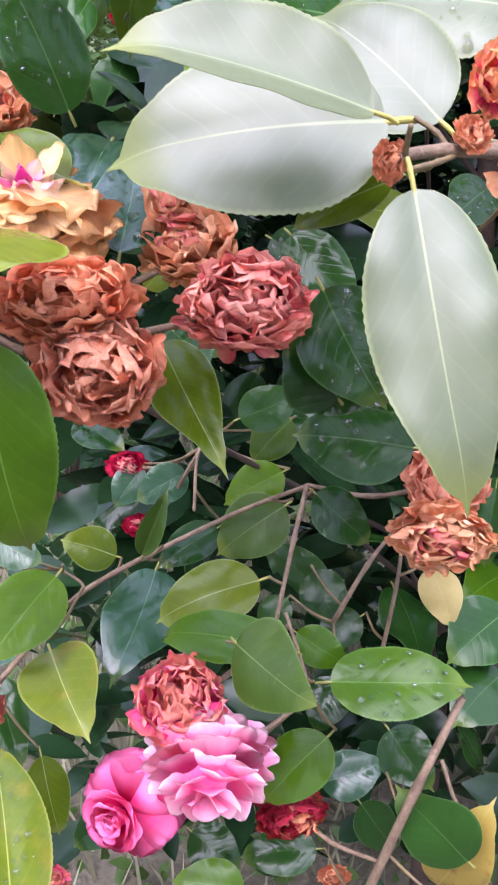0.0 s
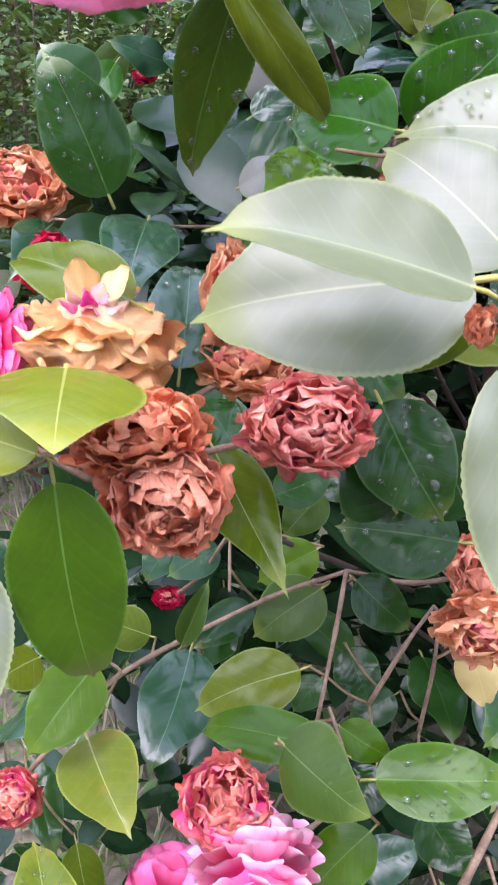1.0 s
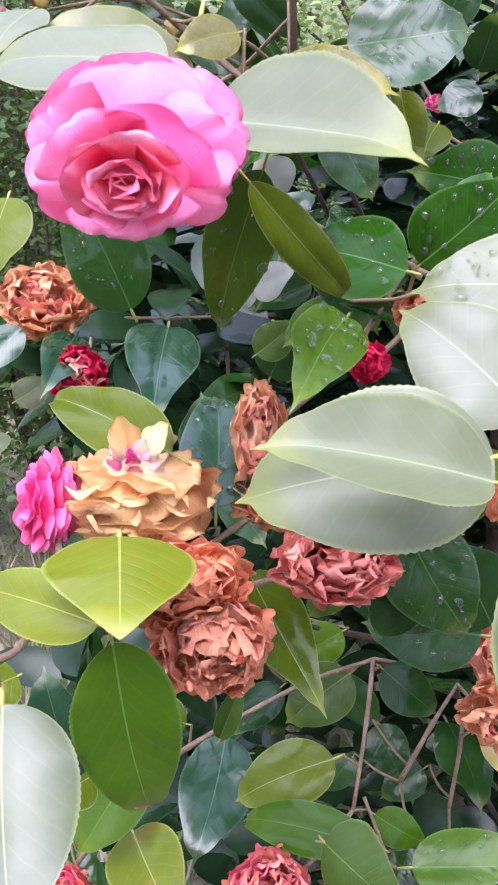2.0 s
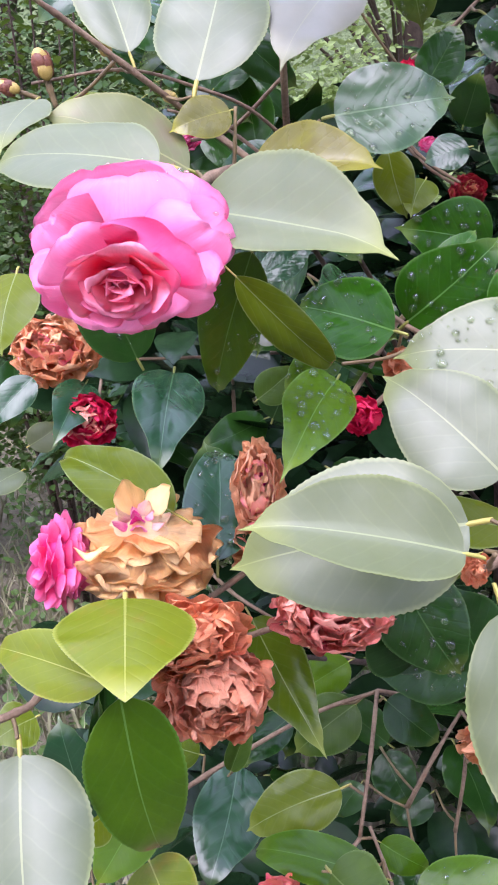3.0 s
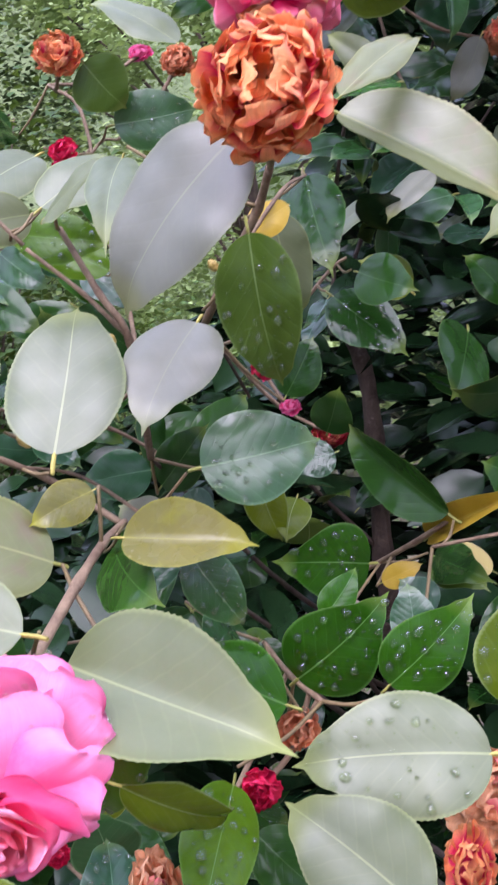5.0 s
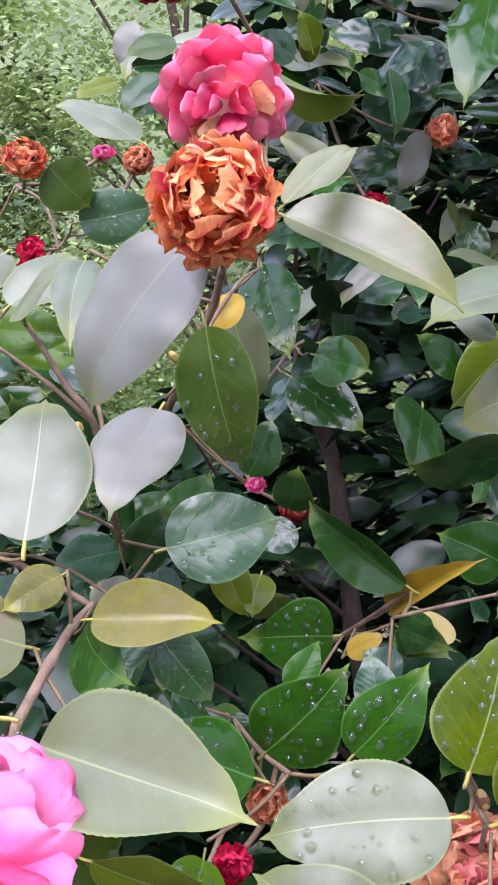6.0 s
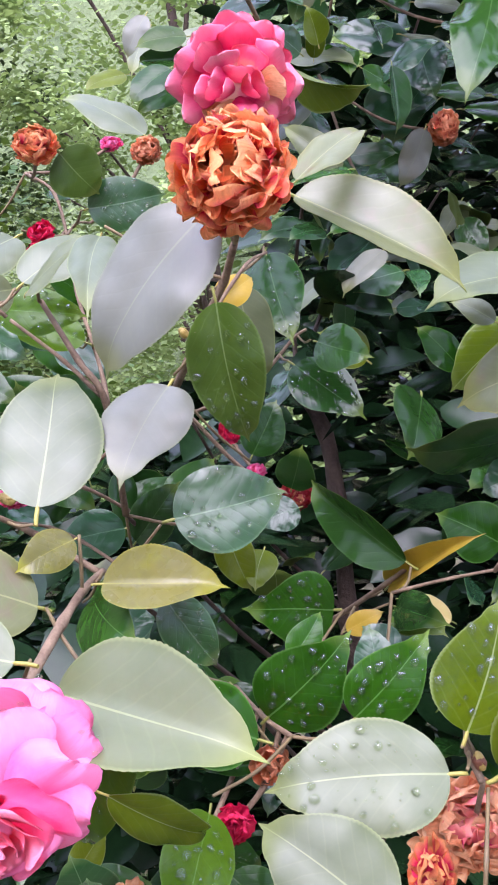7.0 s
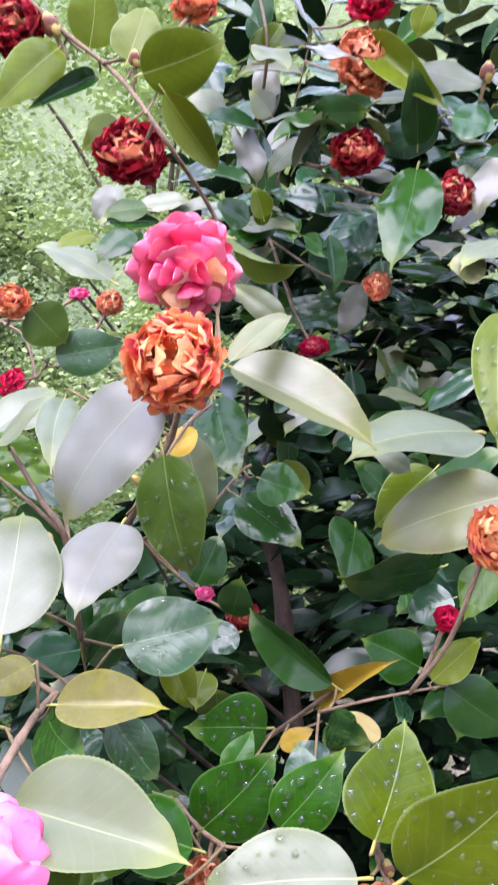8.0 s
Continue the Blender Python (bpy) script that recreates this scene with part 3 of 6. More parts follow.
STATE = {
    "pink": "fully open fresh pink camellia flower wet with rain",
    "rose": "fresh rose-pink camellia flower with ruffled petals",
    "rosepink": "pale pink double camellia flower with white petal edges",
    "hotpink": "fading hot-pink double camellia flower with browning petals",
    "gold": "withering golden camellia flower with a magenta heart",
    "rust": "dead rust-brown crumpled camellia flower or bract cluster on its branch",
    "brown": "dead pinkish-brown shrivelled camellia flower on its branch",
    "russet": "withered russet-red camellia flower with curled petals",
    "peach": "withered peach-brown camellia flower with crumpled petals",
    "magenta": "half-withered magenta camellia flower with brown petals",
    "crimson": "small crimson camellia flower shrinking on its twig",
    "maroon": "dead dark maroon camellia flower on its twig",
    "orange": "dead orange-brown crumpled camellia flower on its stem",
}
INNER = {"peach": "magenta", "pink": "pinkheart", "gold": "goldpink", "hotpink": "peach", "maroon": "rust", "crimson": "russet"}
flower_rng = random.Random(5)


def bloom(style, tint, centre, face, radius, squash, anchor):
    """A double flower: rings of petals round its axis, a scaly calyx and a short stalk to the branch."""
    centre, axis = Vector(centre), Vector(face).normalized()
    up = Vector((0, 0, 1)) if abs(axis.z) < 0.8 else Vector((0, 1, 0))
    frame_m = basis(up - axis * up.dot(axis), axis, centre, radius, radius * squash, radius * (0.95 if style in ("drape", "fresh") else 0.85))
    ob = new("camellia_flower")
    ob.matrix_basis = frame_m
    tagged(ob, STATE[tint], "flower", "camellia flowers")
    rings = RINGS[style] if radius > 0.012 else RINGS[style][1::2]
    for r, (count, opening, size, height, out) in enumerate(rings):
        for i in range(count):
            phi = 360 * (i + 0.5 * (r % 2)) / count + flower_rng.uniform(-9, 9)
            jit = flower_rng.uniform(-7, 7) if style == "fresh" else flower_rng.uniform(-8, 8) if style in ("half", "drape") else flower_rng.uniform(-15, 15)
            rise = math.cos(radians(phi)) if tint == "pink" and r < 5 else 0.0
            opening_here = opening + 20 * rise * (1 - 0.12 * r)
            size_here = size * (1 + 0.20 * rise)
            scale = size_here * flower_rng.uniform(0.93, 1.05) * (1.0 if style == "fresh" else flower_rng.uniform(0.85, 1.12))
            use = INNER.get(tint, tint) if r > 3 and (i % 3 == 2 and r in (5, 6) if style == "half" else style in ("drape", "fresh") or i % 2) else tint
            m = pose(0, 0, height, 0, 0, phi) @ pose(0, out, 0, 90 - opening_here + jit, 0 if style == "fresh" else flower_rng.uniform(-10, 10) if style == "half" else flower_rng.uniform(-20, 20), 0) @ Matrix.Scale(scale, 4)
            heart, form = style == "fresh" and r > 4, "shrivel" if style == "wilt" and radius < 0.022 else style
            if style == "fresh" and r < 3:
                form = "outer"
            if style == "drape" and r > 3:
                form = "half"
                m = m @ Matrix.Diagonal((0.6, 1, 1, 1))
            part("petal", petal_data(form, use, flower_rng.randrange(4 if style in ("wilt", "drape") else 3)), ob, m @ Matrix.Diagonal((0.8, 1, 1, 1)) if heart else m)
    if style == "drape":
        for turn, lean in ((50, -30), (-52, -36)):
            part("petal", petal_data("fade", "goldtip", 1), ob, pose(0, 0, 0.18, 0, 0, turn) @ pose(0, 0.12, 0, 90 + lean, 0, 0) @ Matrix.Diagonal((0.38, 0.60, 0.5, 1)))
    if tint == "pink":
        for child in [c for c in ob.children if c.name.startswith("petal")][:20]:
            bm = bmesh.new()
            rim = [v for v in child.data.vertices if v.co.y > 0.45 and v.normal.z > 0.3]
            for v in flower_rng.sample(rim, 9):
                r = flower_rng.choice((0.010, 0.014, 0.018, 0.024, 0.034))
                dome(bm, Matrix.Translation(v.co) @ Matrix.Diagonal((r, 1.2 * r, 0.6 * r, 1)))
            tagged(part("dew", mesh_of(bm, "dew", water), child, None, "clear rain drops on the petal"), kind="stuff")
    bm = bmesh.new()
    low, size = {"fresh": (0.46, 0.2), "drape": (-0.12, 0.50), "half": (0.0, 0.56), "wilt": (-0.2, 0.42)}[style]
    bmesh.ops.create_icosphere(bm, subdivisions=3, radius=size, matrix=Matrix.Translation((0, 0, low)) @ Matrix.Diagonal((1, 1, 0.8, 1)))
    for v in bm.verts:
        v.co += v.co.normalized() * 0.05 * noise.noise(v.co * 7)
    uv = bm.loops.layers.uv.new("UVMap")
    part("heart", mesh_of(bm, "heart", PETAL[tint]), ob)
    back = centre - axis * radius * 0.25
    reach = Vector(anchor) - back
    inv = frame_m.inverted()
    bm = bmesh.new()
    for k in range(5):
        m = Matrix.Translation((0, 0, -0.28)) @ pose(0, 0, 0, 0, 0, 72 * k) @ pose(0, 0.10, 0, 30, 0, 0) @ Matrix.Diagonal((0.13, 0.2, 0.05, 1))
        bmesh.ops.create_icosphere(bm, subdivisions=2, radius=1.0, matrix=m)
    part("calyx", mesh_of(bm, "calyx", BRACT), ob, None, "brown scaly calyx")
    if reach.length < 0.22:
        bm = tube((back, back + reach * 0.5 - Vector((0, 0, 0.1 * reach.length)), Vector(anchor)), 0.0018, 0.0014, 6)
        bm.transform(inv)
        part("flower_stalk", mesh_of(bm, "flower_stalk", BARK), ob)
    return ob


BUD_TINT = {
    "brown": ("plump brown and yellow camellia bud on its twig", BRACT),
    "green": ("small pale green camellia leaf bud", BUD_GREEN),
    "dark": ("dark red-brown camellia bud on its stem", BRACT),
}


def bud(tint, centre, tip, radius):
    """A bud: overlapping scales round an egg-shaped core."""
    text, m = BUD_TINT[tint]
    ob = new("camellia_bud")
    ob.matrix_basis = basis(tip, (0.3, -0.9, 0.2), centre, radius, radius, radius)
    tagged(ob, text, "bud", "camellia buds")
    bm = bmesh.new()
    bmesh.ops.create_icosphere(bm, subdivisions=3, radius=0.8, matrix=Matrix.Diagonal((0.9, 1.5, 0.9, 1)))
    part("core", mesh_of(bm, "core", BUD_GREEN), ob)
    for k in range(7):
        bm = bmesh.new()
        bmesh.ops.create_icosphere(bm, subdivisions=2, radius=1.0, matrix=Matrix.Diagonal((0.62, 0.85 - 0.03 * k, 0.12, 1)))
        for v in bm.verts:
            v.co.z -= 0.45 * v.co.x ** 2 + 0.35 * v.co.y ** 2
        part("bud_scale", mesh_of(bm, "bud_scale", m if k % 4 else BUD_GREEN), ob, pose(0, -0.55 + 0.13 * k, 0, 0, 137.5 * k, 0) @ Matrix.Translation((0, 0, 0.74)))
    stub = [Vector(centre) - Vector(tip).normalized() * radius * q for q in (0.9, 2.0, 3.4)]
    bm = tube(stub, radius * 0.28, radius * 0.24, 6)
    bm.transform(ob.matrix_basis.inverted())
    part("bud_stalk", mesh_of(bm, "bud_stalk", GREEN_TWIG), ob)
    return ob


# ---- ground: one sheet to the horizon, gently uneven near the shrub
bm = bmesh.new()
ring_r = [0.0, 0.6, 1.2, 1.8, 2.6, 3.6, 5, 8, 14, 30, 80, 250, 900, 3000]
last = None
for r in ring_r:
    ring = []
    for k in range(40):
        a = 2 * math.pi * k / 40
        v = Vector((0.3 + r * math.cos(a), 1.2 + r * math.sin(a), 0))
        v.z = 0.06 * noise.noise(v * 1.3) if r < 10 else 0.0
        ring.append(bm.verts.new(v) if r else None)
    if r == 0:
        hub = bm.verts.new((0.3, 1.2, 0))
    elif last is None:
        for k in range(40):
            bm.faces.new((hub, ring[k], ring[(k + 1) % 40]))
    else:
        for k in range(40):
            bm.faces.new((last[k], ring[k], ring[(k + 1) % 40], last[(k + 1) % 40]))
    if r:
        last = ring
ground = new("ground", mesh_of(bm, "ground", SOIL))
tagged(ground, "uneven garden ground with leaf litter and weeds", "ground", kind="structure")


def scatter(count, place, size, rng, aspect=0.5, fold=0.2, lean=0.9, fine=False):
    """Many small pointed leaves in one mesh."""
    verts, faces = [], []
    for _ in range(count):
        c = Vector(place(rng))
        a = rng.uniform(0, 2 * math.pi)
        y = Vector((math.cos(a), math.sin(a), rng.uniform(-lean, lean) * 0.8)).normalized()
        z = Vector((rng.uniform(-lean, lean), rng.uniform(-lean, lean), 1)).normalized()
        z = (z - y * z.dot(y)).normalized()
        x = y.cross(z)
        length = size * rng.uniform(0.65, 1.25)
        w = length * aspect * 0.5
        i = len(verts)
        if fine:
            for py, k in ((0, 0.06), (0.1, 0.55), (0.26, 0.9), (0.46, 1.0), (0.66, 0.84), (0.84, 0.5), (0.94, 0.2), (1.0, 0.02)):
                for px in (-k, 0, k):
                    verts.append(c + x * (px * w) + y * (py * length) + z * (fold * abs(px) * w - 0.12 * py * py * length))
            for r in range(7):
                q = i + 3 * r
                faces += [(q, q + 1, q + 4, q + 3), (q + 1, q + 2, q + 5, q + 4)]
            continue
        for px, py, pz in ((0, 0, 0), (-0.85, 0.28, fold), (0.85, 0.28, fold), (0, 0.35, 0), (-0.9, 0.6, fold), (0.9, 0.6, fold), (0, 0.68, -0.05), (0, 1, -0.2)):
            verts.append(c + x * (px * w) + y * (py * length) + z * (pz * w))
        faces += [(i, i + 3, i + 1), (i, i + 2, i + 3), (i + 1, i + 3, i + 6, i + 4), (i + 3, i + 2, i + 5, i + 6), (i + 4, i + 6, i + 7), (i + 6, i + 5, i + 7)]
    me = bpy.data.meshes.new("foliage")
    me.from_pydata(verts, [], faces)
    me.polygons.foreach_set("use_smooth", [True] * len(faces))
    return me


def around(rng):
    r, a = 5.5 * rng.random() ** 0.8, rng.uniform(0, 6.2832)
    r *= 1 + 0.25 * noise.noise(Vector((2 * math.cos(a), 2 * math.sin(a), 4)))
    return -0.2 + r * math.cos(a), 2.2 + r * math.sin(a)


def weeds_at(rng):
    x, y = around(rng)
    return x, y, 0.02 + 0.14 * rng.random() * max(0.0, 0.5 + noise.noise(Vector((x * 2.2, y * 2.2, 0))))


me = scatter(26000, weeds_at, 0.035, random.Random(21), 0.6)
me.materials.append(WEED)
tagged(new("ground_weeds", me), "low bright-green weeds covering the ground", "weeds", kind="stuff")


def grass_blades(count, rng):
    verts, faces = [], []
    for _ in range(count):
        x, y = around(rng)
        h, a = rng.uniform(0.06, 0.2), rng.uniform(0, 6.28)
        dx, dy, bx, by = 0.003 * math.cos(a), 0.003 * math.sin(a), rng.uniform(-0.09, 0.09), rng.uniform(-0.09, 0.09)
        i = len(verts)
        verts += [(x - dx, y - dy, 0), (x + dx, y + dy, 0), (x + 0.4 * bx - dx, y + 0.4 * by - dy, h * 0.6), (x + 0.4 * bx + dx, y + 0.4 * by + dy, h * 0.6), (x + bx, y + by, h)]
        faces += [(i, i + 1, i + 3, i + 2), (i + 2, i + 3, i + 4)]
    me = bpy.data.meshes.new("grass")
    me.from_pydata(verts, [], faces)
    me.materials.append(GRASS)
    return me


tagged(new("grass", grass_blades(22000, random.Random(22))), "thin straw-green grass blades on the ground", "grass", kind="stuff")


# ---- trees behind: tapered trunk, limbs and a loose crown of small leaves
def tree(x, y, height, spread, seed, leaves=34000, size=0.04):
    rng = random.Random(seed)
    ob = new("background_tree")
    ob.location = (x, y, 0)
    tagged(ob, "leafy tree behind the camellia, or an unseen one added round the plot", "tree", "trees behind the shrub")
    part("trunk", mesh_of(tube(((0, 0, -0.05), (0.05, 0.03, height * 0.35), (-0.06, 0.05, height * 0.75)), 0.06, 0.02, 10), "trunk", SHADED_BARK), ob)
    centres = []
    for k in range(190):
        a, h = rng.uniform(0, 6.28), rng.uniform(0.06, 1.0)
        rad = spread * rng.uniform(0.35, 1.0) * (1.1 - 0.6 * abs(h - 0.45))
        c = Vector((rad * math.cos(a), rad * math.sin(a), height * h))
        centres.append((c, rng.uniform(0.06, 0.15)))
        if k % 9 == 0:
            part("limb", mesh_of(tube(((0, 0.03, c.z * 0.6), c * 0.5 + Vector((0, 0, c.z * 0.36)), c), 0.014, 0.004, 6), "limb", SHADED_BARK), ob)

    def place(r):
        c, s = r.choice(centres)
        return c + Vector((r.gauss(0, s), r.gauss(0, s), r.gauss(0, s * 0.8)))

    me = scatter(leaves, place, size, rng, 0.6)
    # only trees straight behind get the pale haze colour
    me.materials.append(HAZY_TREE_LEAF if y > 4 and x > -1 else TREE_DARK)
    part("crown", me, ob)
    return ob


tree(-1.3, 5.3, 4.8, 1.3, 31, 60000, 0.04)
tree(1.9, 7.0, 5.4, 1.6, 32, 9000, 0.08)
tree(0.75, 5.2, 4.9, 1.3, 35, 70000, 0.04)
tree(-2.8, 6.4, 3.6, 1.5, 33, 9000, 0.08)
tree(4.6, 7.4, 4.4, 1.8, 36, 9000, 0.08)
# unseen trees added round the rest of the plot to darken the leaves' reflections
tree(-4.6, 2.2, 4.2, 1.6, 37, 5000, 0.13)
tree(-4.2, -1.6, 4.6, 1.7, 38, 5000, 0.13)
tree(-1.9, -3.8, 4.8, 1.7, 39, 5000, 0.13)
tree(1.0, -4.2, 4.8, 1.8, 40, 5000, 0.13)
tree(3.6, -2.4, 4.6, 1.7, 42, 5000, 0.13)
tree(4.6, 1.6, 4.2, 1.6, 43, 5000, 0.13)

# small-leaved garden shrub behind the camellia
def garden_shrub(x, y, height, spread, seed):
    rng = random.Random(seed)
    ob = new("garden_shrub")
    ob.location = (x, y, 0)
    tagged(ob, "small-leaved green shrub behind the camellia, leaves darkened for shade", "shrub")
    knots = []
    for k in range(26):
        a = rng.uniform(0, 6.28)
        tip = Vector((spread * rng.uniform(0.3, 1) * math.cos(a), spread * rng.uniform(0.3, 1) * math.sin(a), height * rng.uniform(0.45, 1.0)))
        part("stem", mesh_of(tube(((0.03 * math.cos(a), 0.03 * math.sin(a), -0.03), tip * 0.5 + Vector((0, 0, 0.1)), tip), 0.007, 0.002, 6), "stem", SHADED_BARK), ob)
        knots += [tip, tip * 0.75, tip * 0.5]
    me = scatter(15000, lambda r: r.choice(knots) + Vector((r.gauss(0, 0.10), r.gauss(0, 0.10), r.gauss(0, 0.09))), 0.027, rng, 0.62)
    me.materials.append(SHADED_HEDGE_LEAF)
    tagged(part("crown", me, ob), kind="stuff")
    return ob


garden_shrub(-0.50, 2.55, 1.85, 0.40, 51)
garden_shrub(-1.15, 2.75, 1.75, 0.45, 53)
garden_shrub(0.15, 3.4, 1.25, 0.45, 52)

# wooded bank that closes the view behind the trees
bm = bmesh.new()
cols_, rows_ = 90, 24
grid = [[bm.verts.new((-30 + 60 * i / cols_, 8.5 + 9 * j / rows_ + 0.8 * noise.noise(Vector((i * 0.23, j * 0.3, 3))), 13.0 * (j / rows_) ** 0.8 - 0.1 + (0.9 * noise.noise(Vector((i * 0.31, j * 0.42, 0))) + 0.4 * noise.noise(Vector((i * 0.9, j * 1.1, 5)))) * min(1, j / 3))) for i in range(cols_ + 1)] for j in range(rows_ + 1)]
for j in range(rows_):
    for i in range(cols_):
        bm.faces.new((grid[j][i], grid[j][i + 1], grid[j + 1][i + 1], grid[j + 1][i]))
# bank green lifted as if sunlit, softening dark gaps in the trees
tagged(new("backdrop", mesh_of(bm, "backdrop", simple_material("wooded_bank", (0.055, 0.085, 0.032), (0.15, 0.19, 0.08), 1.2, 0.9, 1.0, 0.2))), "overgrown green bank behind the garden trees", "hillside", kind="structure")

# ---- the camellia: trunk with limbs and foliage inside, coloured dark for shade
shrub = tagged(new("camellia_shrub"), "dense camellia shrub, glossy inner leaves coloured dark for the shade within", "shrub")
TRUNK_LINE = ((0.335, 1.135, -0.028), (0.327, 1.151, 0.954), (0.32, 1.149, 1.117), (0.319, 1.151, 1.262), (0.312, 1.157, 1.348), (0.29, 1.186, 1.406))
part("trunk", mesh_of(tube(TRUNK_LINE, 0.014, 0.008, 12), "trunk", SHADED_BARK), shrub)

BRANCH = {}
LOOK = {
    "spray": "brown camellia branch with waxy pale leaves and buds",
    "fork": "forked brown twig with broad grey-green camellia leaves",
    "crown": "upright camellia stem with large leaves under dead flowers",
    "rear": "reddish-brown camellia twig with dull dark leaves",
    "lower": "forked camellia branch with olive and green leaves",
    "low_right": "thick pale-brown camellia branch with glossy leaves",
    "inner": "thin dark camellia twigs inside the shrub",
    "near": "short camellia branch with broad pale waxy leaves",
    "low_left": "camellia twig with yellow-green and pale leaves",
    "top": "brown camellia branch with backlit olive leaves",
    "top_rear": "upright thin camellia stems with small shiny leaves",
    "side": "pale camellia twig with rain-wet dark leaves",
    "mid": "thin grey camellia twig with dark inner leaves",
    "right": "camellia twig with yellowing and dark leaves",
    "low_stem": "short camellia stem with wet bright-green leaves",
}
for key, text in LOOK.items():
    BRANCH[key] = tagged(new("camellia_branch"), text, "branch", "branches of the camellia")

# -- stems begin
stem(BRANCH["spray"], 3.0, 2.1, (-0.013, 0.477, 1.318), (-0.002, 0.483, 1.326), (0.016, 0.532, 1.34), (0.027, 0.583, 1.342), (0.038, 0.611, 1.344))
stem(BRANCH["spray"], 1.9, 1.3, (0.037, 0.61, 1.343), (0.002, 0.616, 1.37), (-0.03, 0.589, 1.396), (-0.06, 0.57, 1.42), (-0.085, 0.546, 1.438))
stem(BRANCH["spray"], 1.4, 1.0, (0.061, 0.762, 1.351), (0.032, 0.736, 1.375), (0.001, 0.716, 1.388), (-0.047, 0.708, 1.401), (-0.113, 0.732, 1.396))
stem(BRANCH["spray"], 1.1, 0.9, (0.049, 0.632, 1.34), (0.028, 0.639, 1.357), (0.01, 0.645, 1.367), (-0.014, 0.641, 1.374))
stem(BRANCH["fork"], 2.5, 1.6, (0.057, 0.699, 1.359), (0.052, 0.659, 1.435), (0.038, 0.657, 1.464), (0.02, 0.67, 1.502))
stem(BRANCH["fork"], 1.6, 1.1, (0.05, 0.66, 1.44), (0.029, 0.66, 1.465), (0.001, 0.66, 1.492))
stem(BRANCH["crown"], 2.8, 2.1, (0.099, 0.706, 1.438), (0.113, 0.625, 1.479), (0.123, 0.603, 1.5), (0.127, 0.58, 1.518))
stem(BRANCH["crown"], 1.3, 1.0, (0.115, 0.625, 1.48), (0.147, 0.663, 1.512), (0.171, 0.712, 1.523))
stem(BRANCH["rear"], 1.8, 1.3, (0.107, 0.887, 1.174), (0.054, 0.89, 1.17), (-0.038, 0.897, 1.166), (-0.125, 0.878, 1.171))
stem(BRANCH["lower"], 2.1, 1.5, (-0.096, 0.599, 0.841), (-0.051, 0.618, 0.893), (-0.015, 0.628, 0.918), (0.061, 0.645, 0.955), (0.109, 0.631, 0.984))
stem(BRANCH["lower"], 1.6, 1.3, (0.11, 0.631, 0.985), (0.101, 0.586, 0.967), (0.091, 0.558, 0.922))
stem(BRANCH["lower"], 1.2, 1.0, (0.097, 0.554, 0.935), (0.104, 0.539, 0.921), (0.113, 0.525, 0.899))
stem(BRANCH["lower"], 1.1, 0.9, (-0.047, 0.611, 0.9), (-0.034, 0.608, 0.917), (-0.049, 0.613, 0.926))
stem(BRANCH["lower"], 1.3, 1.0, (0.034, 0.665, 0.948), (0.033, 0.713, 0.972), (0.044, 0.73, 0.984))
stem(BRANCH["low_right"], 3.0, 2.3, (0.151, 0.513, 0.754), (0.175, 0.507, 0.848), (0.201, 0.529, 0.898))
stem(BRANCH["low_right"], 1.3, 1.0, (0.191, 0.519, 0.861), (0.202, 0.515, 0.833), (0.22, 0.521, 0.807))
stem(BRANCH["inner"], 2.0, 1.3, (0.134, 0.642, 0.876), (0.156, 0.649, 0.919), (0.178, 0.672, 0.938))
stem(BRANCH["inner"], 1.6, 1.3, (0.169, 0.634, 0.86), (0.176, 0.643, 0.905), (0.182, 0.669, 0.927))
stem(BRANCH["near"], 2.5, 2.0, (0.181, 0.436, 1.211), (0.153, 0.399, 1.209), (0.133, 0.379, 1.21), (0.119, 0.366, 1.209))
stem(BRANCH["low_left"], 2.0, 1.6, (-0.091, 0.41, 1.115), (-0.076, 0.418, 1.117), (-0.066, 0.421, 1.123), (-0.051, 0.439, 1.142))
stem(BRANCH["top"], 2.0, 1.5, (0.051, 0.753, 1.862), (0.079, 0.747, 1.83), (0.123, 0.729, 1.782), (0.147, 0.68, 1.718), (0.196, 0.764, 1.68), (0.188, 0.708, 1.631), (0.163, 0.616, 1.58))
stem(BRANCH["top_rear"], 1.8, 1.5, (0.315, 1.048, 1.72), (0.298, 1.066, 1.784), (0.294, 0.919, 1.873), (0.293, 0.928, 1.957))
stem(BRANCH["top_rear"], 1.3, 1.0, (0.338, 1.087, 1.788), (0.344, 1.049, 1.832), (0.361, 0.965, 1.927))
stem(BRANCH["side"], 1.8, 1.3, (0.057, 0.77, 1.373), (0.055, 0.813, 1.444), (0.043, 0.866, 1.515), (0.042, 0.89, 1.548), (0.034, 0.932, 1.607), (0.01, 0.963, 1.632))
stem(BRANCH["side"], 1.2, 1.0, (0.04, 0.898, 1.567), (0.05, 0.912, 1.578), (0.062, 0.923, 1.579))
stem(BRANCH["mid"], 1.8, 1.3, (0.139, 1.026, 1.395), (0.183, 0.907, 1.422), (0.225, 0.896, 1.461), (0.238, 0.894, 1.469))
stem(BRANCH["right"], 2.0, 1.5, (0.187, 0.79, 1.229), (0.2, 0.746, 1.251), (0.225, 0.674, 1.295), (0.247, 0.661, 1.314))
stem(BRANCH["right"], 1.2, 0.9, (0.216, 0.639, 1.298), (0.249, 0.615, 1.309), (0.309, 0.628, 1.307))
stem(BRANCH["low_stem"], 1.6, 1.3, (0.128, 0.559, 1.251), (0.117, 0.583, 1.255), (0.109, 0.627, 1.258))
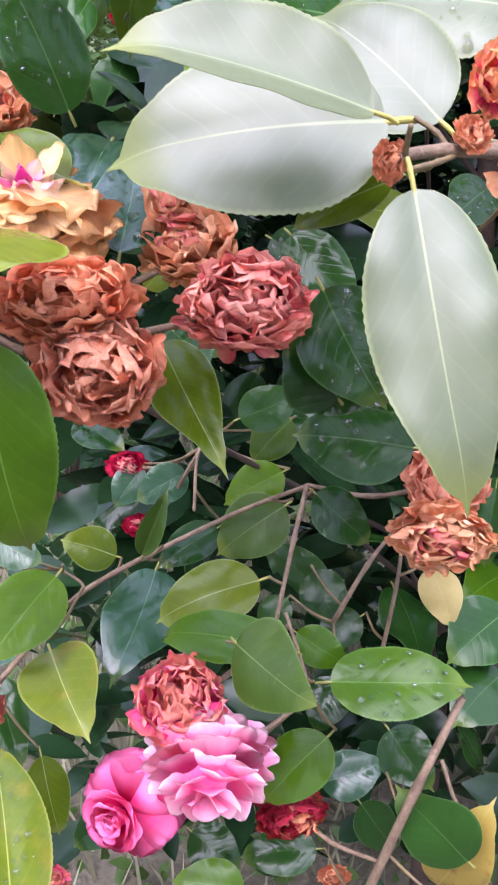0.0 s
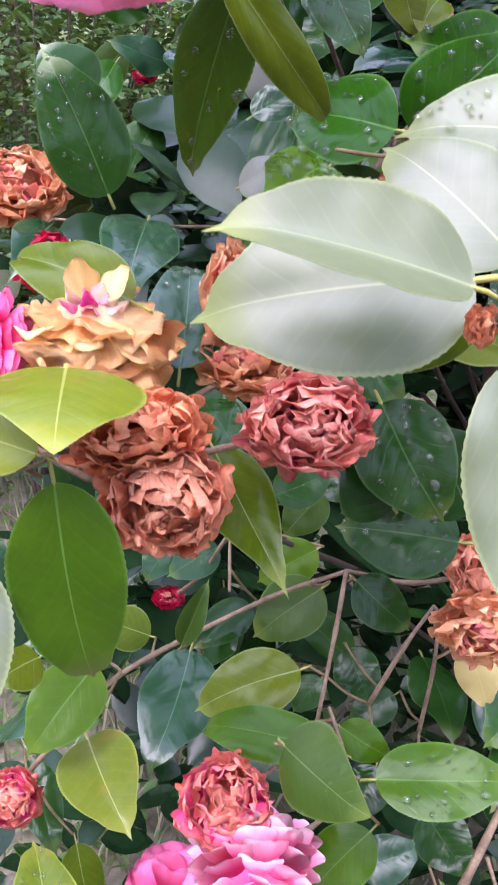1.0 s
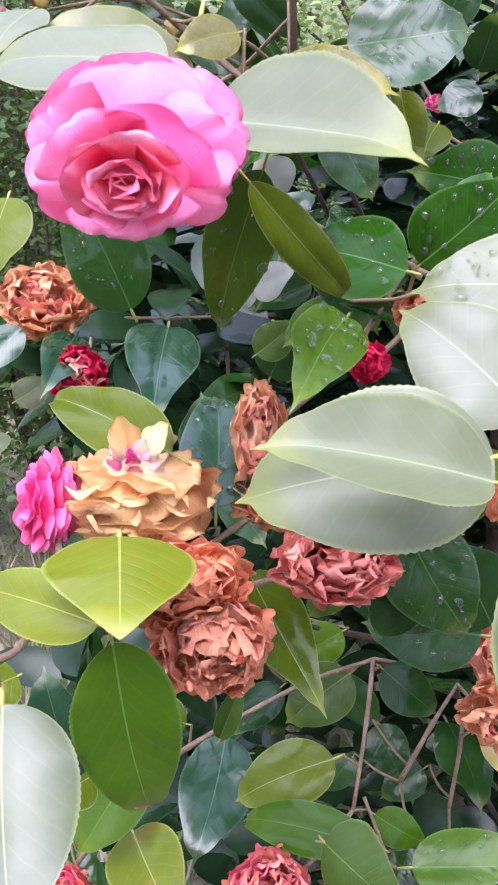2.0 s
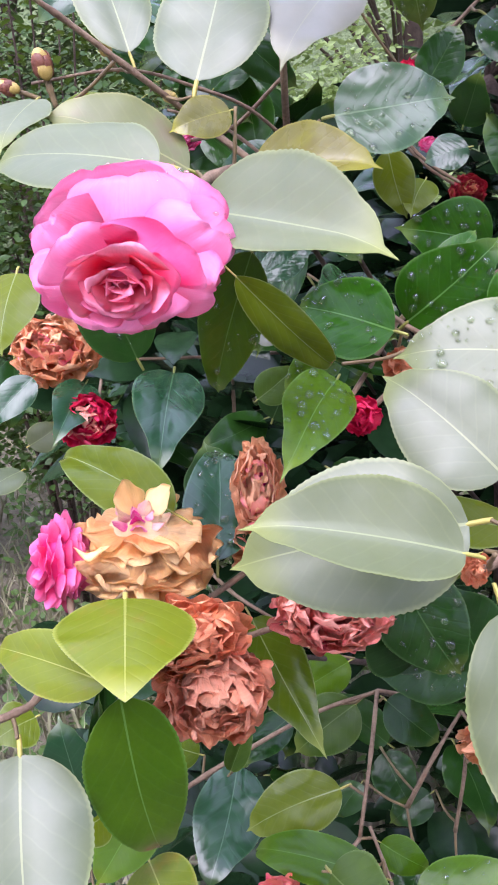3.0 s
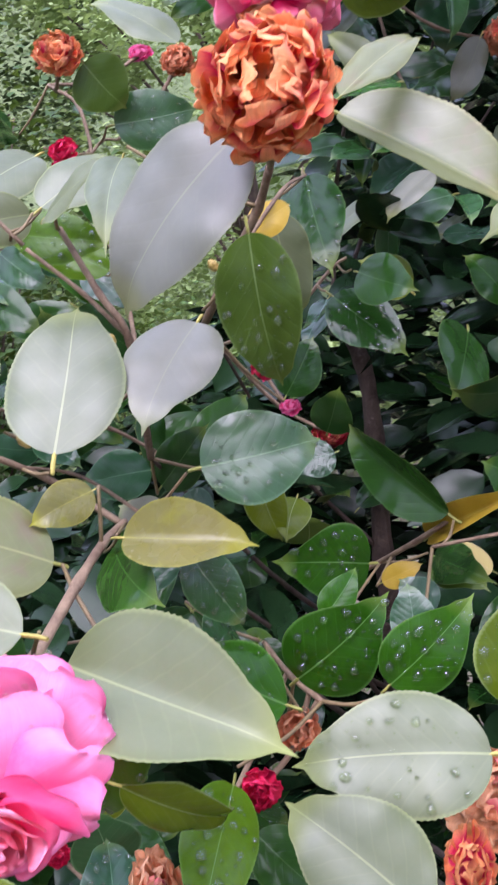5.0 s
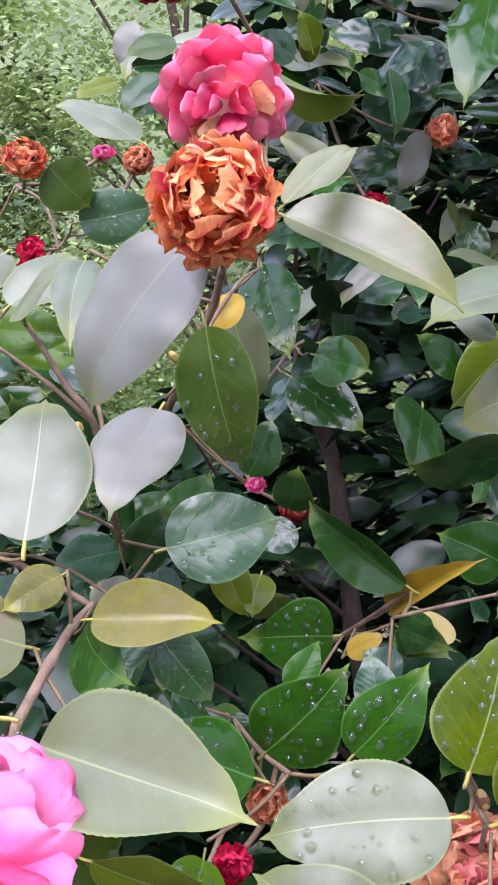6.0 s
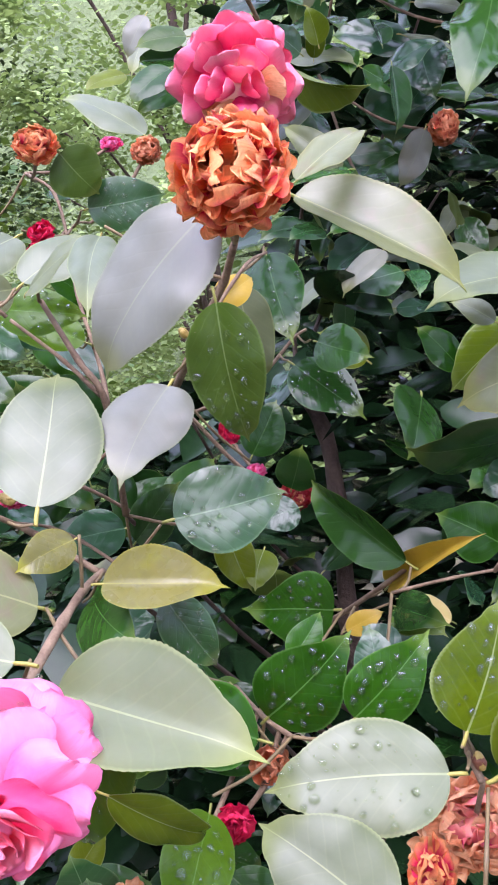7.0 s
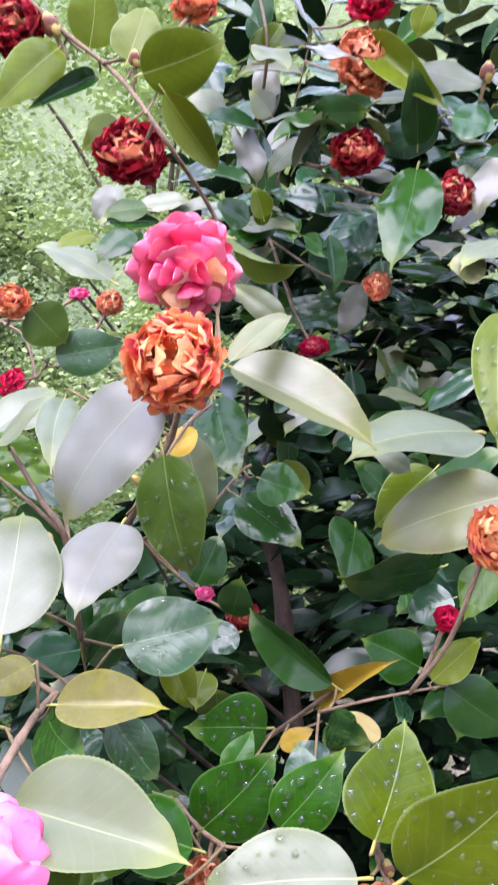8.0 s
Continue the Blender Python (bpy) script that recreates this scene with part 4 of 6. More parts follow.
stem(BRANCH["low_stem"], 2.0, 1.6, (0.214, 0.507, 1.233), (0.213, 0.521, 1.244), (0.212, 0.52, 1.256))
stem(BRANCH["fork"], 1.3, 0.9, (-0.003, 0.691, 1.495), (-0.034, 0.694, 1.532), (-0.054, 0.674, 1.557))
# -- stems end

# limbs that carry the branches on the trunk
def limb(start, *points):
    part("limb", mesh_of(tube((start, *points), 0.0032, 0.0016, 8), "limb", SHADED_BARK), shrub)


# -- limbs begin
limb((0.29, 1.186, 1.406), (0.413, 1.391, 1.463), (0.53, 1.458, 1.608))
limb((0.29, 1.186, 1.406), (0.502, 1.402, 1.554), (0.704, 1.465, 1.787))
limb((0.29, 1.186, 1.406), (0.49, 1.44, 1.689), (0.626, 1.398, 2.036))
limb((0.327, 1.151, 0.944), (0.165, 0.913, 1.136), (0.038, 0.611, 1.344))
limb((0.325, 1.15, 0.991), (0.176, 0.961, 1.166), (0.057, 0.699, 1.359))
limb((0.33, 1.16, 0.857), (0.208, 1.077, 1), (0.107, 0.887, 1.174))
limb((0.322, 1.089, 0.623), (0.206, 0.895, 0.791), (0.109, 0.631, 0.984))
limb((0.309, 1.02, 0.559), (0.248, 0.801, 0.721), (0.201, 0.529, 0.898))
limb((0.323, 1.09, 0.6), (0.243, 0.917, 0.757), (0.178, 0.672, 0.938))
limb((0.332, 1.161, 0.76), (0.248, 0.811, 0.985), (0.181, 0.436, 1.211))
limb((0.332, 1.156, 0.659), (0.119, 0.786, 0.912), (-0.051, 0.439, 1.142))
limb((0.29, 1.186, 1.406), (0.306, 1.204, 1.542), (0.315, 1.048, 1.72))
limb((0.32, 1.149, 1.124), (0.22, 1.133, 1.243), (0.139, 1.026, 1.395))
limb((0.329, 1.155, 0.904), (0.251, 1.017, 1.053), (0.187, 0.79, 1.229))
limb((0.33, 1.159, 0.868), (0.206, 0.926, 1.054), (0.109, 0.627, 1.258))
# -- limbs end

# leaves with their blades, stalks and rain
# -- leaves begin
leaf("spray", "pale", (0.013, 0.464, 1.33), (0.09, 0.398, 1.315), (-0.22, -0.60, 0.77), 0.055, "fold")
twig("spray", (-0.002, 0.483, 1.326), (0.001, 0.478, 1.327), (0.005, 0.471, 1.333))
leaf("spray", "bronze", (0.037, 0.578, 1.345), (0.102, 0.551, 1.34), (-0.12, -0.74, 0.66), 0.037, "fold")
twig("spray", (0.038, 0.611, 1.344), (0.036, 0.596, 1.344), (0.034, 0.58, 1.346))
leaf("spray", "grey", (0.082, 0.619, 1.367), (0.151, 0.625, 1.374), (-0.08, -0.92, 0.37), 0.053, "flat", True)
twig("spray", (0.049, 0.632, 1.34), (0.061, 0.625, 1.35), (0.074, 0.618, 1.365))
leaf("crown", "slate", (0.105, 0.509, 1.527), (0.051, 0.537, 1.454), (-0.25, -0.78, 0.57), 0.057, "bend")
twig("crown", (0.127, 0.58, 1.518), (0.119, 0.547, 1.524), (0.11, 0.515, 1.535))
leaf("crown", "dull", (0.1165, 0.598, 1.4886), (0.130, 0.612, 1.4075), (-0.2, -0.97, 0.05), 0.044, "bend", True)
twig("crown", (0.123, 0.603, 1.5), (0.12, 0.616, 1.497), (0.118, 0.627, 1.497))
leaf("crown", "pale", (0.144, 0.686, 1.501), (0.159, 0.704, 1.437), (-0.07, -0.82, 0.56), 0.036, "bend")
twig("crown", (0.17, 0.709, 1.523), (0.157, 0.706, 1.514), (0.146, 0.703, 1.508))
leaf("crown", "yellow", (0.124, 0.646, 1.491), (0.15, 0.66, 1.504), (0.17, -0.94, 0.3), 0.020, "flat")
leaf("crown", "dark", (0.202, 0.864, 1.534), (0.203, 0.794, 1.456), (-0.22, -0.97, 0.13), 0.049, "flat", True)
twig("crown", (0.171, 0.712, 1.523), (0.185, 0.789, 1.53), (0.201, 0.866, 1.541))
leaf("top", "fresh", (0.163, 0.584, 1.541), (0.245, 0.555, 1.48), (0.1, -0.76, 0.65), 0.050, "fold")
twig("top", (0.163, 0.616, 1.58), (0.158, 0.604, 1.561), (0.153, 0.589, 1.549))
leaf("top", "fresh", (0.151, 0.528, 1.54), (0.205, 0.584, 1.569), (-0.18, -0.81, 0.56), 0.020, "bend")
twig("top", (0.164, 0.622, 1.582), (0.155, 0.576, 1.558), (0.145, 0.527, 1.538))
leaf("top", "pale", (0.347, 0.629, 1.486), (0.234, 0.59, 1.473), (-0.18, -0.58, 0.8), 0.064, "flat")
leaf("right", "fresh", (0.343, 0.574, 1.443), (0.271, 0.644, 1.41), (-0.32, -0.82, 0.46), 0.058, "flat")
leaf("right", "olive", (0.337, 0.685, 1.458), (0.285, 0.690, 1.416), (0.0, -0.9, 0.4), 0.040, "flat")
leaf("right", "dark", (0.37, 0.768, 1.368), (0.274, 0.76, 1.372), (0.17, -0.69, -0.7), 0.067, "flat")
leaf("mid", "dark", (0.217, 0.863, 1.44), (0.262, 0.814, 1.391), (-0.39, -0.6, 0.7), 0.048, "flat", True)
twig("mid", (0.211, 0.89, 1.449), (0.212, 0.881, 1.445), (0.214, 0.872, 1.444))
leaf("mid", "dark", (0.328, 0.863, 1.401), (0.295, 0.819, 1.353), (0.45, -0.88, 0.14), 0.069, "flat")
leaf("right", "dark", (0.23, 0.648, 1.314), (0.185, 0.703, 1.367), (-0.87, -0.49, 0.06), 0.037, "fold")
twig("right", (0.223, 0.639, 1.299), (0.228, 0.64, 1.304), (0.231, 0.642, 1.312))
leaf("right", "yellow", (0.231, 0.691, 1.287), (0.266, 0.602, 1.337), (-0.89, -0.42, 0.2), 0.020, "fold")
twig("right", (0.216, 0.7, 1.279), (0.222, 0.699, 1.28), (0.228, 0.698, 1.283))
leaf("right", "deep", (0.306, 0.669, 1.311), (0.268, 0.691, 1.334), (0.07, -1, -0.07), 0.043, "point")
twig("right", (0.308, 0.628, 1.307), (0.307, 0.643, 1.306), (0.311, 0.669, 1.307))
leaf("low_stem", "deep", (0.18, 0.65, 1.289), (0.119, 0.639, 1.302), (-0.09, -0.99, 0.1), 0.048, "point", True)
twig("low_stem", (0.116, 0.588, 1.255), (0.151, 0.619, 1.267), (0.186, 0.65, 1.288))
leaf("low_stem", "deep", (0.139, 0.595, 1.281), (0.162, 0.61, 1.302), (0.13, -0.85, 0.51), 0.020, "point")
twig("low_stem", (0.116, 0.59, 1.255), (0.125, 0.592, 1.265), (0.136, 0.594, 1.278))
leaf("low_stem", "deep", (0.119, 0.576, 1.257), (0.167, 0.56, 1.305), (-0.39, -0.92, 0), 0.049, "point", True)
twig("low_stem", (0.117, 0.585, 1.255), (0.117, 0.58, 1.255), (0.117, 0.577, 1.255))
leaf("low_stem", "deep", (0.16, 0.544, 1.262), (0.205, 0.542, 1.305), (-0.35, -0.93, 0.12), 0.038, "point", True)
twig("low_stem", (0.128, 0.559, 1.251), (0.142, 0.553, 1.25), (0.156, 0.545, 1.256))
leaf("right", "teal", (0.195, 0.615, 1.249), (0.197, 0.632, 1.281), (-0.23, -0.84, 0.49), 0.027, "flat")
twig("right", (0.216, 0.639, 1.298), (0.206, 0.626, 1.268), (0.195, 0.613, 1.246))
leaf("low_stem", "olive", (0.203, 0.495, 1.267), (0.235, 0.519, 1.324), (-0.1, -0.95, 0.3), 0.053, "point", True)
twig("low_stem", (0.212, 0.52, 1.256), (0.206, 0.508, 1.255), (0.199, 0.493, 1.261))
leaf("near", "olive", (0.21, 0.47, 1.256), (0.283, 0.449, 1.318), (0.12, -0.98, 0.13), 0.065, "point", True)
twig("near", (0.181, 0.436, 1.211), (0.185, 0.438, 1.236), (0.201, 0.469, 1.251))
leaf("low_stem", "pale", (0.186, 0.477, 1.257), (0.1, 0.493, 1.256), (-0.06, -0.78, 0.62), 0.054, "flat", True)
twig("low_stem", (0.213, 0.521, 1.244), (0.204, 0.498, 1.25), (0.194, 0.475, 1.259))
leaf("near", "pale", (0.141, 0.436, 1.217), (0.093, 0.473, 1.253), (-0.16, -0.81, 0.56), 0.050, "flat")
twig("near", (0.167, 0.416, 1.21), (0.157, 0.424, 1.211), (0.147, 0.432, 1.212))
leaf("spray", "pale", (0.007, 0.598, 1.387), (0.025, 0.667, 1.457), (-0.07, -0.81, 0.58), 0.064, "flat")
twig("spray", (-0.011, 0.607, 1.38), (-0.003, 0.599, 1.378), (0.004, 0.593, 1.379))
leaf("crown", "slate", (0.091, 0.658, 1.443), (0.052, 0.602, 1.39), (-0.18, -0.84, 0.50), 0.052, "flat")
twig("crown", (0.109, 0.644, 1.468), (0.102, 0.653, 1.456), (0.095, 0.661, 1.449))
leaf("crown", "pale", (0.058, 0.605, 1.53), (0.045, 0.535, 1.482), (-0.05, -0.84, 0.54), 0.025, "bend")
twig("crown", (0.123, 0.601, 1.501), (0.091, 0.605, 1.515), (0.061, 0.61, 1.536))
leaf("fork", "pale", (0.014, 0.658, 1.508), (0.057, 0.617, 1.529), (-0.24, -0.61, 0.75), 0.036, "flat")
twig("fork", (0.02, 0.67, 1.502), (0.019, 0.665, 1.502), (0.019, 0.66, 1.511))
leaf("side", "grey", (0.06, 0.882, 1.585), (0.125, 0.871, 1.591), (-0.06, -1, -0.01), 0.045, "flat", True)
twig("side", (0.046, 0.907, 1.574), (0.051, 0.895, 1.578), (0.054, 0.882, 1.584))
leaf("top_rear", "pale", (0.141, 1.189, 1.707), (0.049, 1.245, 1.764), (0.14, -0.66, 0.74), 0.062, "flat")
leaf("side", "dark", (0.029, 1.032, 1.636), (0.08, 0.944, 1.606), (-0.64, -0.56, 0.53), 0.039, "flat")
twig("side", (0.01, 0.963, 1.632), (0.017, 1.002, 1.631), (0.023, 1.042, 1.64))
leaf("top_rear", "dark", (0.2, 1.29, 1.784), (0.137, 1.252, 1.744), (0.46, -0.82, 0.35), 0.031, "flat")
leaf("top", "olive", (0.21, 0.781, 1.666), (0.248, 0.694, 1.624), (-0.69, -0.01, -0.72), 0.041, "fold")
twig("top", (0.196, 0.764, 1.68), (0.2, 0.777, 1.672), (0.205, 0.791, 1.67))
leaf("top_rear", "dark", (0.18, 0.978, 1.728), (0.13, 1.048, 1.747), (-0.82, -0.57, 0.01), 0.018, "fold")
leaf("top_rear", "teal", (0.299, 1.064, 1.693), (0.298, 1.011, 1.618), (-0.22, -0.87, 0.43), 0.041, "flat")
twig("top_rear", (0.315, 1.048, 1.72), (0.305, 1.052, 1.707), (0.296, 1.058, 1.699))
leaf("top_rear", "teal", (0.394, 1.06, 1.719), (0.391, 1.062, 1.653), (0.02, -1, -0.04), 0.067, "wavy")
leaf("top_rear", "dark", (0.44, 1.105, 1.658), (0.343, 1.08, 1.613), (0.08, -0.78, 0.62), 0.064, "wavy")
leaf("top_rear", "teal", (0.397, 0.979, 1.733), (0.391, 0.933, 1.665), (-0.54, -0.8, 0.27), 0.047, "flat")
leaf("top_rear", "dark", (0.419, 0.857, 1.743), (0.358, 0.797, 1.631), (-0.17, -0.76, 0.62), 0.060, "wavy")
leaf("top_rear", "teal", (0.452, 1.148, 1.779), (0.366, 1.179, 1.802), (-0.09, -0.86, 0.5), 0.058, "flat")
leaf("top_rear", "pale", (0.164, 1.228, 1.837), (0.132, 1.182, 1.768), (-0.07, -0.86, 0.51), 0.033, "flat")
leaf("top_rear", "pale", (0.167, 1.019, 1.757), (0.222, 1.01, 1.756), (-0.1, -0.82, 0.56), 0.031, "flat")
leaf("top_rear", "teal", (0.233, 0.982, 1.738), (0.285, 0.973, 1.737), (-0.12, -0.95, 0.29), 0.026, "flat")
leaf("top_rear", "olive", (0.276, 0.929, 1.709), (0.279, 0.913, 1.744), (-0.29, -0.68, -0.68), 0.018, "fold")
leaf("top", "olive", (0.131, 0.733, 1.797), (0.152, 0.746, 1.845), (-0.26, -0.97, 0.04), 0.040, "flat")
twig("top", (0.126, 0.728, 1.777), (0.129, 0.73, 1.782), (0.134, 0.732, 1.79))
leaf("top", "olive", (0.139, 0.712, 1.778), (0.202, 0.693, 1.796), (-0.31, -0.84, -0.45), 0.051, "flat")
twig("top", (0.134, 0.727, 1.763), (0.133, 0.72, 1.768), (0.132, 0.716, 1.775))
leaf("top", "olive", (0.08, 0.748, 1.813), (0.023, 0.698, 1.743), (0.25, -0.96, -0.09), 0.039, "flat")
twig("top", (0.087, 0.746, 1.823), (0.086, 0.753, 1.82), (0.083, 0.758, 1.818))
leaf("top", "dark", (0.106, 0.743, 1.789), (0.047, 0.693, 1.742), (0.21, -0.97, -0.08), 0.016, "fold")
twig("top", (0.109, 0.731, 1.797), (0.11, 0.738, 1.793), (0.11, 0.743, 1.792))
leaf("top", "olive", (0.155, 0.711, 1.763), (0.199, 0.745, 1.712), (-0.33, -0.94, -0.02), 0.029, "fold")
twig("top", (0.135, 0.685, 1.738), (0.146, 0.719, 1.759), (0.152, 0.712, 1.769))
leaf("top", "olive", (0.126, 0.767, 1.758), (0.088, 0.735, 1.726), (0.43, -0.89, 0.14), 0.032, "flat")
twig("top", (0.134, 0.685, 1.74), (0.128, 0.688, 1.736), (0.121, 0.692, 1.734))
leaf("top_rear", "dark", (0.382, 0.865, 1.809), (0.354, 0.956, 1.795), (0.14, -0.97, 0.21), 0.035, "fold")
leaf("top_rear", "olive", (0.394, 0.897, 1.886), (0.443, 0.826, 1.787), (-0.6, -0.8, 0.04), 0.038, "fold")
twig("top_rear", (0.354, 0.957, 1.907), (0.37, 0.929, 1.898), (0.389, 0.911, 1.899))
leaf("top_rear", "teal", (0.48, 0.931, 1.817), (0.457, 1.04, 1.818), (-0.01, -1, -0.06), 0.049, "wavy")
leaf("top_rear", "pale", (0.53, 0.924, 1.848), (0.465, 0.973, 1.886), (-0.19, -0.75, 0.63), 0.056, "wavy")
leaf("top_rear", "teal", (0.429, 1.043, 1.713), (0.394, 1.028, 1.679), (-0.01, -0.98, 0.21), 0.030, "flat")
leaf("top", "olive", (0.336, 0.556, 1.562), (0.306, 0.515, 1.475), (-0.37, -0.84, 0.39), 0.032, "flat", True)
leaf("top_rear", "pale", (0.456, 0.764, 1.649), (0.394, 0.73, 1.619), (-0.3, -0.67, 0.68), 0.036, "flat")
leaf("top", "olive", (0.106, 0.778, 1.825), (0.114, 0.783, 1.889), (0.32, -0.95, -0.01), 0.046, "flat")
twig("top", (0.078, 0.748, 1.832), (0.09, 0.763, 1.824), (0.1, 0.767, 1.817))
leaf("top_rear", "olive", (0.283, 0.922, 1.874), (0.315, 0.924, 1.914), (-0.09, -0.99, -0.06), 0.035, "flat")
twig("top_rear", (0.293, 0.92, 1.871), (0.287, 0.921, 1.871), (0.279, 0.922, 1.871))
leaf("top_rear", "teal", (0.375, 1.022, 1.797), (0.317, 0.948, 1.84), (-0.26, -0.91, 0.32), 0.037, "wavy")
twig("top_rear", (0.337, 1.045, 1.812), (0.356, 1.03, 1.798), (0.394, 1.066, 1.801))
leaf("top_rear", "teal", (0.559, 0.967, 1.838), (0.558, 1.069, 1.827), (-0, -0.99, 0.11), 0.045, "flat")
leaf("crown", "pale", (0.3, 0.643, 1.462), (0.276, 0.657, 1.477), (-0.03, -0.77, 0.64), 0.021, "flat")
leaf("mid", "dark", (0.23, 0.828, 1.458), (0.261, 0.777, 1.442), (-0.65, -0.68, 0.34), 0.040, "flat")
twig("mid", (0.23, 0.896, 1.464), (0.228, 0.864, 1.458), (0.226, 0.834, 1.46))
leaf("top_rear", "dark", (0.426, 0.977, 1.561), (0.441, 0.956, 1.52), (-0.31, -0.95, -0.01), 0.031, "flat")
leaf("spray", "deep", (0.03, 0.639, 1.323), (0.054, 0.552, 1.315), (-0.35, -0.87, 0.33), 0.048, "flat")
twig("spray", (0.037, 0.61, 1.343), (0.03, 0.625, 1.328), (0.024, 0.64, 1.32))
leaf("spray", "grey", (0.069, 0.576, 1.333), (0.094, 0.581, 1.289), (-0.1, -0.86, 0.5), 0.029, "flat", True)
twig("spray", (0.049, 0.632, 1.34), (0.057, 0.606, 1.336), (0.067, 0.579, 1.337))
leaf("fork", "dark", (0.062, 0.714, 1.337), (0.095, 0.694, 1.378), (-0.54, -0.84, 0.03), 0.033, "flat")
twig("fork", (0.057, 0.699, 1.359), (0.058, 0.71, 1.343), (0.059, 0.717, 1.331))
leaf("spray", "teal", (0.057, 0.762, 1.338), (0.007, 0.768, 1.331), (-0.08, -0.97, 0.24), 0.036, "flat")
twig("spray", (0.061, 0.762, 1.351), (0.061, 0.76, 1.344), (0.062, 0.761, 1.338))
leaf("spray", "bronze", (0.025, 0.577, 1.371), (-0.006, 0.56, 1.361), (0.34, -0.86, 0.38), 0.023, "flat")
twig("spray", (0.026, 0.579, 1.342), (0.027, 0.577, 1.355), (0.028, 0.578, 1.373))
leaf("spray", "fresh", (0.004, 0.556, 1.343), (-0.067, 0.542, 1.371), (0.03, -0.75, 0.66), 0.051, "flat")
twig("spray", (0.014, 0.526, 1.338), (0.011, 0.541, 1.34), (0.008, 0.555, 1.342))
leaf("spray", "pale", (0, 0.453, 1.349), (-0.081, 0.499, 1.347), (0.03, -0.7, 0.72), 0.044, "flat")
twig("spray", (-0.002, 0.483, 1.326), (0.001, 0.47, 1.336), (0.006, 0.453, 1.349))
leaf("spray", "pale", (-0.034, 0.643, 1.406), (-0.075, 0.729, 1.484), (0.16, -0.76, 0.64), 0.046, "flat")
twig("spray", (-0.047, 0.708, 1.401), (-0.039, 0.67, 1.397), (-0.03, 0.635, 1.397))
leaf("low_stem", "dark", (0.107, 0.628, 1.259), (0.119, 0.622, 1.238), (0.02, -0.97, 0.25), 0.019, "flat")
leaf("crown", "dark", (0.15, 0.726, 1.385), (0.172, 0.729, 1.422), (-0.18, -0.97, 0.16), 0.031, "flat")
twig("crown", (0.099, 0.706, 1.438), (0.124, 0.716, 1.405), (0.148, 0.726, 1.381))
leaf("right", "olive", (0.3, 0.631, 1.311), (0.338, 0.626, 1.338), (-0.82, -0.55, 0.14), 0.027, "flat")
twig("right", (0.298, 0.621, 1.308), (0.297, 0.626, 1.307), (0.297, 0.633, 1.309))
leaf("right", "dark", (0.312, 0.636, 1.304), (0.359, 0.638, 1.265), (-0.5, -0.74, 0.44), 0.043, "flat")
twig("right", (0.309, 0.628, 1.307), (0.31, 0.635, 1.306), (0.307, 0.632, 1.308))
leaf("right", "dark", (0.25, 0.741, 1.256), (0.257, 0.641, 1.268), (-0.43, -0.78, 0.46), 0.032, "flat")
twig("right", (0.206, 0.729, 1.261), (0.226, 0.736, 1.257), (0.246, 0.744, 1.258))
leaf("right", "yellow", (0.198, 0.692, 1.26), (0.224, 0.685, 1.272), (-0.31, -0.81, 0.5), 0.017, "flat")
twig("right", (0.212, 0.712, 1.272), (0.202, 0.702, 1.263), (0.194, 0.692, 1.258))
leaf("spray", "olive", (0.031, 0.406, 1.31), (0.07, 0.464, 1.262), (0.28, -0.95, -0.17), 0.018, "bend")
twig("spray", (-0.004, 0.482, 1.324), (0.011, 0.442, 1.316), (0.026, 0.402, 1.315))
leaf("spray", "green", (0.036, 0.47, 1.311), (0.016, 0.515, 1.236), (-0.1, -0.9, 0.2), 0.031, "point", 20)
twig("spray", (0.014, 0.526, 1.338), (0.026, 0.496, 1.326), (0.038, 0.468, 1.318))
leaf("low_stem", "deep", (0.108, 0.547, 1.258), (0.059, 0.61, 1.26), (-0.22, -0.91, 0.35), 0.046, "point", True)
twig("low_stem", (0.109, 0.625, 1.258), (0.111, 0.585, 1.254), (0.114, 0.544, 1.255))
leaf("low_stem", "green", (0.075, 0.508, 1.243), (0.045, 0.421, 1.222), (-0.03, -0.94, 0.33), 0.033, "bend", True)
twig("low_stem", (0.128, 0.559, 1.251), (0.104, 0.535, 1.247), (0.078, 0.511, 1.25))
leaf("low_stem", "deep", (0.109, 0.583, 1.228), (0.076, 0.565, 1.239), (0.55, -0.79, 0.28), 0.011, "fold")
twig("low_stem", (0.118, 0.582, 1.255), (0.115, 0.584, 1.24), (0.112, 0.586, 1.228))
leaf("rear", "teal", (-0.032, 0.753, 1.188), (-0.035, 0.632, 1.144), (0.2, -0.8, 0.56), 0.053, "point")
leaf("low_stem", "teal", (0.013, 0.488, 1.156), (0.01, 0.572, 1.186), (0.1, -0.79, 0.6), 0.040, "flat", True)
leaf("low_left", "olive", (-0.006, 0.475, 1.188), (-0.08, 0.57, 1.183), (-0.02, -0.75, 0.66), 0.034, "point")
leaf("rear", "teal", (-0.099, 0.748, 1.183), (-0.112, 0.676, 1.155), (0.29, -0.83, 0.48), 0.034, "point")
leaf("rear", "teal", (-0.136, 0.738, 1.191), (-0.168, 0.719, 1.156), (0.14, -0.83, 0.54), 0.027, "point")
leaf("low_left", "light", (-0.021, 0.41, 1.177), (-0.013, 0.349, 1.167), (0.08, -0.11, 0.99), 0.057, "heart")
twig("low_left", (-0.051, 0.439, 1.142), (-0.039, 0.443, 1.152), (-0.026, 0.442, 1.164))
leaf("low_left", "light", (-0.026, 0.382, 1.154), (-0.081, 0.42, 1.149), (0.32, -0.82, 0.48), 0.028, "flat")
twig("low_left", (-0.056, 0.433, 1.135), (-0.037, 0.403, 1.144), (-0.019, 0.373, 1.158))
